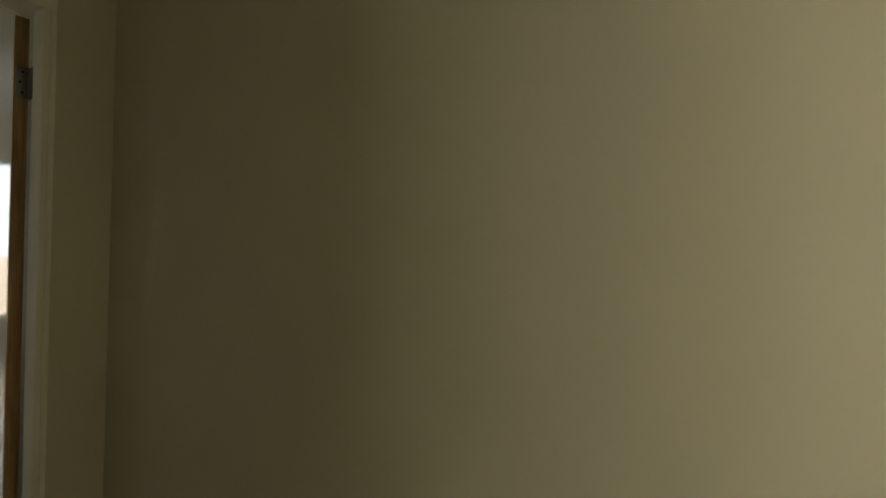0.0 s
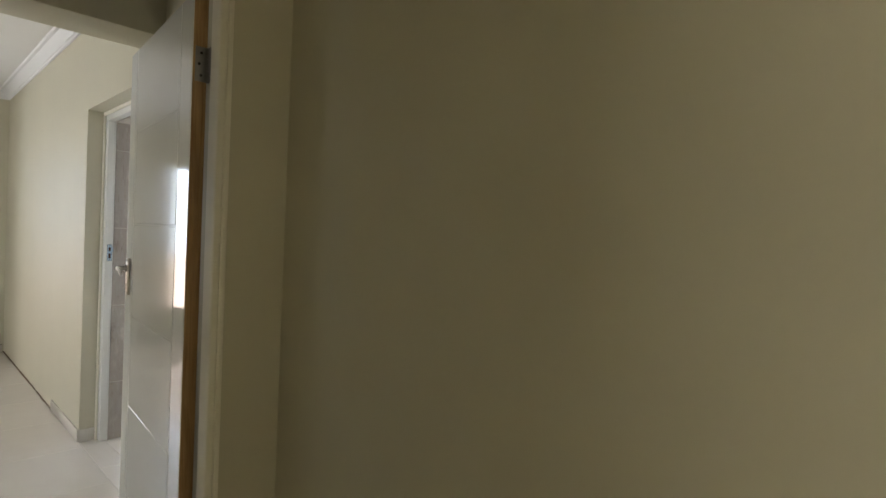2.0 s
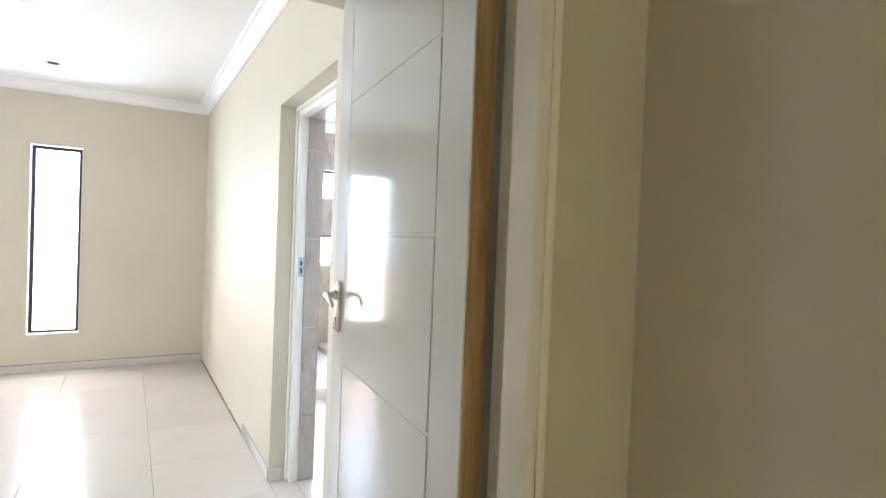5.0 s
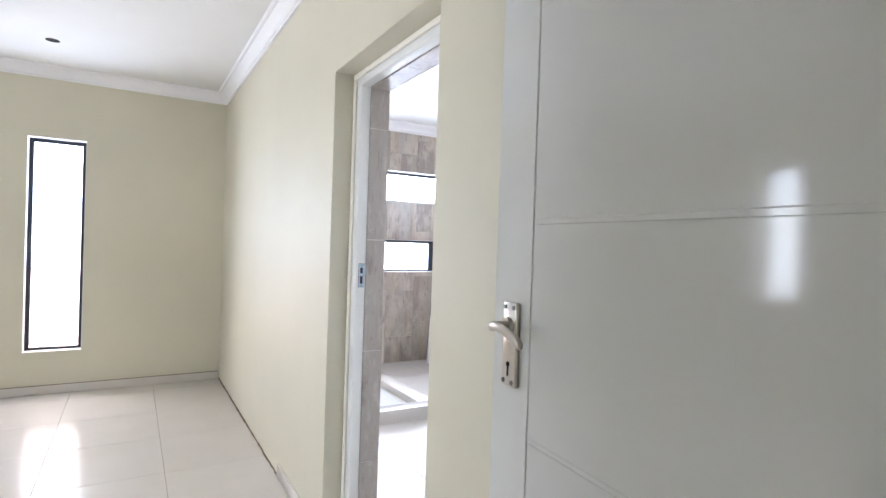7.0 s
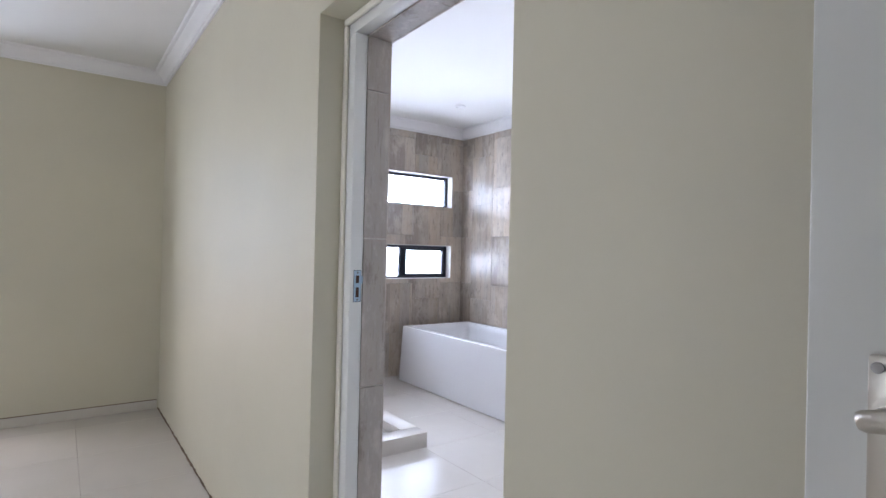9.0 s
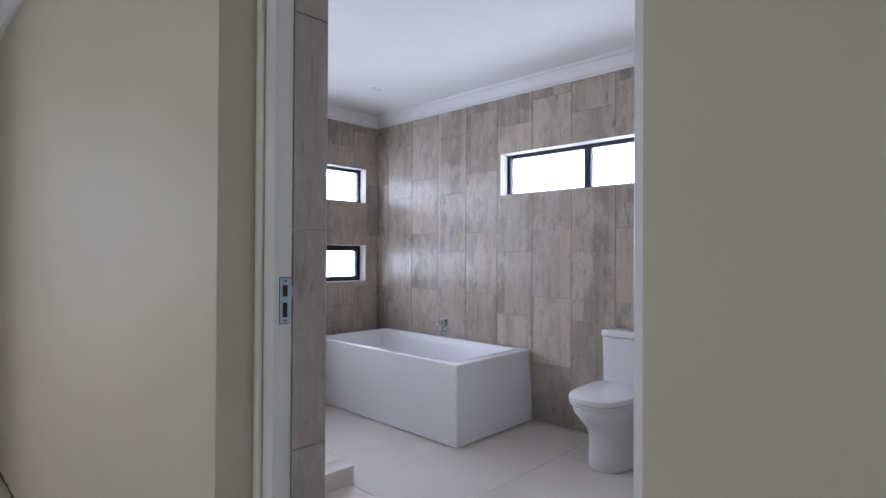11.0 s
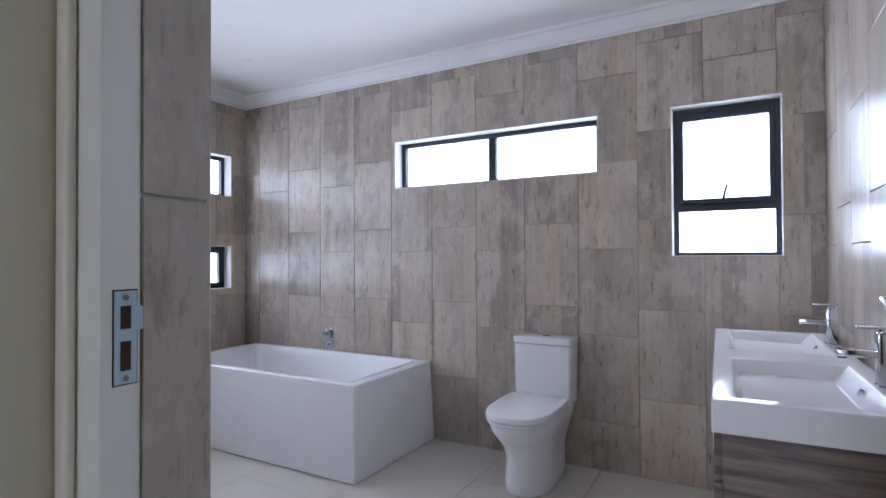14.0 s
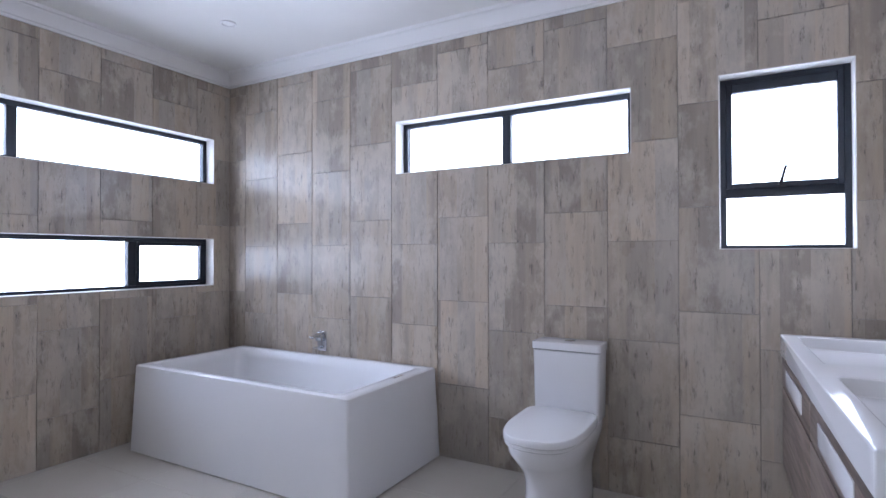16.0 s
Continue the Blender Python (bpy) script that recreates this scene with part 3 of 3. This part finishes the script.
def bathtub():
    t = thing("bathtub", "white freestanding rectangular bath standing against the tiled wall", "bathtub", at=(0, 0, 0))
    x0, x1, y0, y1, h = -2.985, -1.264, 2.160, 3.004, 0.548
    cx, cy, hx, hy = (x0 + x1) / 2, (y0 + y1) / 2, (x1 - x0) / 2, (y1 - y0) / 2
    bm = bmesh.new()
    rings = []
    for hh, z, inset, r in ((hx, 0.008, -0.020, 0.012), (hx, h - 0.012, 0.0, 0.014), (hx, h - 0.004, 0.002, 0.014), (hx, h, 0.008, 0.014)):
        rings.append([(x, y, z) for x, y in rounded_rect(cx, cy, hx - inset, hy - inset, r)])
    for dx, ins, z, r in ((0.0, 0.054, h, 0.05), (0.0, 0.062, h - 0.006, 0.05), (0.0, 0.080, h - 0.06, 0.07), (0.0, 0.12, h - 0.30, 0.10), (0.0, 0.16, h - 0.385, 0.12), (0.0, 0.22, h - 0.41, 0.12)):
        rings.append([(x - 0.02, y, z) for x, y in rounded_rect(cx, cy, hx - ins - 0.02, hy - ins, r)])
    loft(bm, rings)
    part("tub", bm, M_ACRYLIC, t, smooth=True)
    boxpart("overflow", (x1 - 0.066, cy + 0.05, h - 0.003), (x1 - 0.056, cy + 0.15, h + 0.002), M_CHROME, t, 0.001, "chrome overflow slot")
    # near-black strip that paints in the shadow line under the tub
    boxpart("shadow_strip", (x0 - 0.0, y0 + 0.0, 0.0), (x1 - 0.0, y1 - 0.02, 0.008), M_DARK, t)
    return t


bathtub()


def bath_mixer():
    t = thing("bath_mixer", "chrome wall mixer on the tiles above the white bath", "tap")
    boxpart("plate", (-2.238, NY - 0.008, 0.568), (-2.158, NY, 0.708), M_CHROME, t, 0.003, segs=3)
    bm = bmesh.new()
    box(bm, (-2.222, NY - 0.046, 0.640), (-2.174, NY - 0.007, 0.688), 0.005, 3)
    part("body", bm, M_CHROME, t, smooth=True)
    bm = bmesh.new()
    box(bm, (-0.022, -0.105, -0.005), (0.022, 0.0, 0.005), 0.003, 3)
    bm.transform(Matrix.Translation((-2.198, NY - 0.010, 0.697)) @ pose(0, 0, 0, 14))
    part("lever", bm, M_CHROME, t, smooth=True)
    bm = bmesh.new()
    cyl(bm, (-2.198, NY - 0.007, 0.592), (-2.198, NY - 0.034, 0.592), 0.009, 18)
    cyl(bm, (-2.198, NY - 0.030, 0.592), (-2.236, NY - 0.052, 0.596), 0.0045, 14)
    part("diverter", bm, M_CHROME, t, "slim chrome diverter knob", smooth=True)
    return t


bath_mixer()


# ---- toilet ----
def d_ring(cx, cy, hw, front, back, z, n=20, sq=2.4):
    """A D-shaped ring: rounded towards -y by front, squarer towards +y by back."""
    pts = []
    for k in range(2 * n):
        a = math.tau * k / (2 * n)
        c, s = math.cos(a), math.sin(a)
        e = sq if s < 0 else 6.0
        x = math.copysign(abs(c) ** (2 / e), c) * hw
        y = math.copysign(abs(s) ** (2 / e), s) * (front if s < 0 else back)
        pts.append((cx + x, cy + y, z))
    return pts


def toilet():
    t = thing("toilet", "white close coupled ceramic toilet with closed lid against the tiles", "toilet")
    cx = -0.404
    bm = bmesh.new()
    loft(bm, [d_ring(cx, 2.70, 0.132, 0.240, 0.22, 0.002), d_ring(cx, 2.70, 0.137, 0.245, 0.225, 0.012), d_ring(cx, 2.70, 0.135, 0.242, 0.23, 0.06),
              d_ring(cx, 2.70, 0.130, 0.232, 0.24, 0.13), d_ring(cx, 2.69, 0.130, 0.227, 0.26, 0.19), d_ring(cx, 2.68, 0.139, 0.245, 0.30, 0.245),
              d_ring(cx, 2.66, 0.156, 0.290, 0.34, 0.30), d_ring(cx, 2.64, 0.174, 0.325, 0.36, 0.355), d_ring(cx, 2.64, 0.177, 0.335, 0.36, 0.39), d_ring(cx, 2.64, 0.174, 0.331, 0.355, 0.402)])
    part("pan", bm, M_PORCELAIN, t, smooth=True)
    bm = bmesh.new()
    loft(bm, [d_ring(cx, 2.62, w, f, b, z, sq=2.8) for w, f, b, z in ((0.174, 0.320, 0.20, 0.403), (0.179, 0.326, 0.205, 0.407), (0.179, 0.326, 0.205, 0.418), (0.176, 0.322, 0.20, 0.421))])
    part("seat", bm, M_PORCELAIN, t, "white toilet seat", smooth=True)
    bm = bmesh.new()
    loft(bm, [d_ring(cx, 2.62, w, f, b, z, sq=2.8) for w, f, b, z in ((0.179, 0.327, 0.208, 0.4235), (0.183, 0.332, 0.210, 0.427), (0.183, 0.332, 0.210, 0.448), (0.179, 0.327, 0.207, 0.455), (0.165, 0.308, 0.195, 0.459))])
    part("lid", bm, M_PORCELAIN, t, "closed white toilet lid", smooth=True)
    bm = bmesh.new()
    loft(bm, [[(x, y, z) for x, y in rounded_rect(cx, 2.925, w, 0.078 + g, 0.016)] for z, w, g in ((0.40, 0.166, 0.0), (0.42, 0.168, 0.002), (0.741, 0.174, 0.006), (0.744, 0.172, 0.003))])
    part("cistern", bm, M_PORCELAIN, t, smooth=True)
    bm = bmesh.new()
    loft(bm, [[(x, y, z) for x, y in rounded_rect(cx, 2.923, w, g, 0.018)] for z, w, g in ((0.7485, 0.176, 0.084), (0.750, 0.179, 0.087), (0.781, 0.180, 0.088), (0.787, 0.177, 0.086), (0.789, 0.168, 0.077))])
    lid = part("cistern_lid", bm, M_PORCELAIN, t, smooth=True)
    bm = bmesh.new()
    cyl(bm, (cx + 0.0, 2.925, 0.787), (cx + 0.0, 2.925, 0.797), 0.027, 28)
    part("flush_button", bm, M_STEEL, lid, "chrome dual flush button", smooth=True)
    return t


toilet()


# ---- vanity ----
VAN_TURN = Matrix.Translation((0.524, 2.69, 0)) @ pose(0, 0, 0, 0, 0, 2.0) @ Matrix.Translation((-0.524, -2.69, 0))


def basin_top():
    t = thing("double_basin", "glossy white double basin top lying on the wooden vanity cabinet", "washbasin")
    x0, x1, y0, y1, z0, z1 = 0.524, 0.959, 1.245, 2.690, 0.838, 0.920
    bx0, bx1 = x0 + 0.054, x1 - 0.054
    wells = [(1.290, 1.862), (2.062, 2.632)]
    bm = bmesh.new()
    xs = [x0, bx0, bx1, x1]
    ys = [y0, wells[0][0], wells[0][1], wells[1][0], wells[1][1], y1]
    vt = {(i, j): bm.verts.new((x, y, z1)) for i, x in enumerate(xs) for j, y in enumerate(ys)}
    for i in range(3):
        for j in range(5):
            if i == 1 and j in (1, 3):
                continue
            bm.faces.new((vt[i, j], vt[i + 1, j], vt[i + 1, j + 1], vt[i, j + 1]))
    for j in (1, 3):
        top = [vt[1, j], vt[2, j], vt[2, j + 1], vt[1, j + 1]]
        low = [bm.verts.new((v.co.x + dx, v.co.y + dy, z1 - 0.040 - (0.006 if dx < 0 else 0))) for v, dx, dy in zip(top, (0.020, -0.046, -0.046, 0.020), (0.024, 0.024, -0.024, -0.024))]
        for k in range(4):
            bm.faces.new((top[k], low[k], low[(k + 1) % 4], top[(k + 1) % 4]))
        bm.faces.new(low[::-1])
    b = {(i, j): bm.verts.new((xs[i], ys[j], z0)) for i in (0, 3) for j in (0, 5)}
    bm.faces.new([vt[i, 0] for i in (3, 2, 1, 0)] + [b[0, 0], b[3, 0]])
    bm.faces.new([vt[i, 5] for i in range(4)] + [b[3, 5], b[0, 5]])
    bm.faces.new([vt[0, j] for j in range(6)] + [b[0, 5], b[0, 0]])
    bm.faces.new([vt[3, j] for j in range(5, -1, -1)] + [b[3, 0], b[3, 5]])
    bm.faces.new([b[0, 0], b[0, 5], b[3, 5], b[3, 0]])
    bmesh.ops.recalc_face_normals(bm, faces=bm.faces)
    es = [e for e in bm.edges if e.calc_face_angle(0) > 0.3]
    bmesh.ops.bevel(bm, geom=es, offset=0.005, segments=4, affect="EDGES", profile=0.5)
    part("basin_slab", bm, M_PORCELAIN, t, smooth=True)
    for a, b_ in wells:
        cy = (a + b_) / 2
        bm = bmesh.new()
        cyl(bm, (bx1 - 0.022, cy, z1 - 0.022), (bx1 - 0.029, cy, z1 - 0.018), 0.010, 20)
        part("overflow_ring", bm, M_CHROME, t, "chrome basin overflow ring", smooth=True)
    t.matrix_world = VAN_TURN
    return wells


_wells = basin_top()


def vanity_cabinet():
    t = thing("vanity_cabinet", "weathered oak wall hung vanity cabinet with flat white pulls", "cabinet")
    x0, x1, y0, y1, z0, z1 = 0.529, 0.958, 1.262, 2.674, 0.40, 0.838
    boxpart("carcass", (x0 + 0.019, y0, z0), (x1, y1, z1), M_VANITY, t, 0.001)
    ym = (y0 + y1) / 2
    for a, b in ((y0, ym - 0.002), (ym + 0.002, y1)):
        for za, zb in ((z0, 0.712), (0.720, 0.832)):
            d = boxpart("drawer_front", (x0, a, za), (x0 + 0.018, b, zb), M_VANITY, t, 0.0015, "weathered oak drawer front")
            if zb < 0.8:
                continue
            c = (a + b) / 2
            boxpart("drawer_pull", (x0 - 0.003, c - 0.20, 0.745), (x0 + 0.0005, c + 0.20, 0.806), M_ACRYLIC, d, 0.001, "flat white drawer pull")
    t.matrix_world = VAN_TURN
    return t


vanity_cabinet()


def basin_mixer(y):
    t = thing("basin_mixer", "square chrome mixer tap standing on the white basin top", "tap", "taps on the double basin")
    x = 0.934
    boxpart("body", (x - 0.020, y - 0.021, 0.9205), (x + 0.020, y + 0.021, 1.064), M_CHROME, t, 0.003, segs=3)
    boxpart("base_ring", (x - 0.0225, y - 0.0235, 0.9203), (x + 0.0225, y + 0.0235, 0.9245), M_CHROME, t, 0.001)
    spout = boxpart("spout", (x - 0.108, y - 0.019, 0.996), (x - 0.019, y + 0.019, 1.014), M_CHROME, t, 0.002, segs=3)
    bm = bmesh.new()
    cyl(bm, (x - 0.095, y, 0.990), (x - 0.095, y, 0.9965), 0.011, 20)
    part("aerator", bm, M_STEEL, spout, "dull steel aerator", smooth=True)
    boxpart("lever", (x - 0.064, y - 0.019, 1.0725), (x + 0.020, y + 0.019, 1.079), M_CHROME, t, 0.002, segs=3)
    bm = bmesh.new()
    cyl(bm, (x, y, 1.063), (x, y, 1.073), 0.014, 20)
    part("neck", bm, M_CHROME, t, smooth=True)
    return t


for _a, _c in _wells:
    _m = basin_mixer((_a + _c) / 2)
    _m.matrix_world = VAN_TURN


# ---- shower base ----
def shower_base():
    t = thing("shower_base", "raised white tiled shower base with a sunken mosaic floor", "shower base")
    x0, x1, y0, y1, h = WX + 0.001, -1.312, SY + 0.001, 1.352, 0.10
    boxpart("kerb", (x1 - 0.13, y0, 0.0), (x1, y1, h), M_FTILE, t, 0.003)
    boxpart("kerb", (x0, y1 - 0.13, 0.0), (x1 - 0.132, y1, h), M_FTILE, t, 0.003)
    boxpart("screed", (x0, y0, 0.0), (x1 - 0.131, y1 - 0.131, 0.040), M_FGROUT, t)
    bm = bmesh.new()
    s = 0.05
    for i in range(int((x1 - 0.13 - x0) / s)):
        for j in range(int((y1 - 0.13 - y0) / s)):
            box(bm, (x0 + i * s + 0.002, y0 + j * s + 0.002, 0.040), (x0 + (i + 1) * s - 0.002, y0 + (j + 1) * s - 0.002, 0.045))
    part("mosaic", bm, M_PORCELAIN, t, "small white mosaic tiles", "stuff")
    return t


shower_base()


# ---- downlights ----
def downlight(x, y, label):
    t = thing("downlight", label, "ceiling light", "recessed downlights")
    bm = bmesh.new()
    n = 40
    prof = [(0.048, 0.001), (0.048, -0.005), (0.042, -0.008), (0.036, -0.005), (0.033, 0.001)]
    rings = [[bm.verts.new((x + r * math.cos(math.tau * k / n), y + r * math.sin(math.tau * k / n), CEIL + z)) for k in range(n)] for r, z in prof]
    for q, w in zip(rings, rings[1:]):
        for k in range(n):
            bm.faces.new((q[k], q[(k + 1) % n], w[(k + 1) % n], w[k]))
    bmesh.ops.recalc_face_normals(bm, faces=bm.faces)
    part("ring", bm, M_CORNICE, t, smooth=True)
    bm = bmesh.new()
    cyl(bm, (x, y, CEIL - 0.002), (x, y, CEIL + 0.0005), 0.033, 40)
    part("lens", bm, M_LENS, t, "frosted lamp lens")
    return t


downlight(-2.36, 2.355, "white recessed downlight in the bathroom ceiling, unlit")
downlight(-1.056, -1.283, "white recessed downlight in the bedroom ceiling, unlit")
hole = thing("downlight_hole", "open round hole cut in the white ceiling for a downlight", "ceiling hole")
# flat dark disc on the uncut ceiling, painting the shade inside the hole
bm = bmesh.new()
cyl(bm, (-2.39, -1.255, CEIL - 0.0015), (-2.39, -1.255, CEIL + 0.0), 0.043, 40)
part("shade_disc", bm, M_DARK, hole)

# ---- skirting ----
boxpart("skirting_1", (-0.785, -0.010, 0.0005), (-0.010, -0.0005, 0.077), M_FTILE, None, 0.002, "cream tile skirting on the bedroom wall", "structure")
boxpart("skirting_2", (-0.010, -0.010, 0.0005), (-0.0005, 0.0, 0.077), M_FTILE, None, 0.0, "cream tile skirting corner", "structure")
boxpart("skirting_3", (0.0005, 0.0, 0.0005), (0.010, 0.094, 0.077), M_FTILE, None, 0.002, "cream tile skirting in the door reveal", "structure")
boxpart("skirting_4", (-3.1575, -4.0, 0.0005), (-3.148, -0.012, 0.070), M_FTILE, None, 0.002, "cream tile skirting under the slender window", "structure")

boxpart("brown_line", (-3.1575, -4.0, 0.0703), (-3.1505, -0.012, 0.0745), M_GAP, None, 0, "thin brown line along the top of the skirting", "structure")

# small dark brown blocks of uneven size draw the ragged gap line
bm = bmesh.new()
_x = -3.15
while _x < -0.79:
    _l = random.uniform(0.015, 0.06)
    box(bm, (_x, -random.uniform(0.003, 0.009), 0.0003), (min(_x + _l * 0.94, -0.788), -0.0003, random.uniform(0.004, 0.014)))
    _x += _l
part("wall_base_gap", bm, M_GAP, None, "rough dark gap where the skirting is missing", "structure")

# ---- floors, then the wall tiles ----
slab_b = boxpart("floor_bedroom", (-3.16, -4.0, -0.15), (8.6, 0.0, -0.010), M_FGROUT, None, 0, "polished cream porcelain floor tiles, bedroom", "structure")
slab_t = boxpart("floor_bathroom", (WX - T, 0.0, -0.15), (EX + T, NY + T, -0.010), M_FGROUT, None, 0, "polished cream porcelain floor tiles, bathroom", "structure")
_tile_mesh = {}


def floor_tiles(parent, x0, x1, y0, y1, px, py, size=0.6, joint=0.0011, skip=None):
    i0, i1 = math.floor((x0 - px) / size), math.ceil((x1 - px) / size)
    j0, j1 = math.floor((y0 - py) / size), math.ceil((y1 - py) / size)
    for i in range(i0, i1):
        for j in range(j0, j1):
            ax, bx = max(x0, px + i * size) + joint, min(x1, px + (i + 1) * size) - joint
            ay, by = max(y0, py + j * size) + joint, min(y1, py + (j + 1) * size) - joint
            if bx - ax < 0.01 or by - ay < 0.01:
                continue
            key = (round(bx - ax, 3), round(by - ay, 3))
            if key not in _tile_mesh:
                bm = bmesh.new()
                box(bm, (0, 0, -0.010), (key[0], key[1], 0.0), 0.0012, 1)
                me = bpy.data.meshes.new("floor_tile")
                bm.to_mesh(me)
                bm.free()
                me.materials.append(M_FTILE)
                _tile_mesh[key] = me
            ob = new("floor_tile", _tile_mesh[key])
            ob.location = (ax, ay, 0)
            ob.parent = parent


floor_tiles(slab_b, -3.158, 7.0, -4.0, 0.0, -1.70, -0.552)
floor_tiles(slab_t, 0.0, 0.914, 0.0, SY, -0.1, 0.13 - 0.6)
floor_tiles(slab_t, WX, EX, SY, NY, -0.1, 0.13)


def wall_tiles(parent, axis, face, inward, u0, u1, first, holes, odd=0.288, even=0.450, h=0.512, w=0.345, flip=0):
    """Upright tiles in staggered columns on a wall; first: a joint between two columns."""
    k0, k1 = math.floor((u0 - first) / w), math.ceil((u1 - first) / w)
    for k in range(k0, k1):
        base = (even if (k + flip) % 2 == 0 else odd) - h
        for r in range(6):
            rect = (max(u0, first + k * w) + 0.0015, max(0.0, base + r * h) + 0.0015, min(u1, first + (k + 1) * w) - 0.0015, min(2.60, base + (r + 1) * h) - 0.0015)
            if rect[2] - rect[0] < 0.01 or rect[3] - rect[1] < 0.01:
                continue
            rest = cut_rects(rect, holes)
            if not rest:
                continue
            bm = bmesh.new()
            a, b = sorted((face, face - inward * T))
            for q in rest:
                if q[2] - q[0] < 0.003 or q[3] - q[1] < 0.003:
                    continue
                lo, hi = ((a, q[0], q[1]), (b, q[2], q[3])) if axis == "x" else ((q[0], a, q[1]), (q[2], b, q[3]))
                box(bm, lo, hi, 0.0012 if len(rest) == 1 else 0.0, 1)
            if bm.verts:
                part("wall_tile", bm, M_TILE, parent)
            else:
                bm.free()


_w = bpy.data.objects
wall_tiles(_w["wall_bath_north"], "y", NY, -1, WX, EX, -1.262, [N1, N2])
wall_tiles(_w["wall_bath_west"], "x", WX, 1, SY, NY, NY + 0.05, [W1, W2], flip=1)
wall_tiles(_w["wall_bath_east"], "x", EX, -1, SY, NY, NY, [])
wall_tiles(_w["wall_inner_north"], "y", SY, 1, WX, EX, -0.2, [(0.061, 0, 0.914, 2.0)])
# tiled lining of the doorway, between the frame and the bathroom
lining = _w["wall_inner_north"]
for z0, z1 in ((0.0, 0.363), (0.367, 0.851), (0.855, 1.338), (1.342, 1.823), (1.827, 2.0)):
    boxpart("wall_tile", (0.061, 0.1405, z0 + 0.001), (0.068, SY - 0.0005 - T, z1), M_CEMENT, lining)
    boxpart("wall_tile", (0.902, 0.1405, z0 + 0.001), (0.913, SY - 0.0005, z1), M_CEMENT, lining)
boxpart("tile_bed", (0.001, 0.1405, 0.0005), (0.0605, SY - 0.009, 2.0), M_FGROUT, lining)
for x0, x1 in ((0.069, 0.40), (0.403, 0.72), (0.723, 0.900)):
    boxpart("wall_tile", (x0, 0.1405, 2.001), (x1, SY - 0.0005, 2.0595), M_CEMENT, lining)
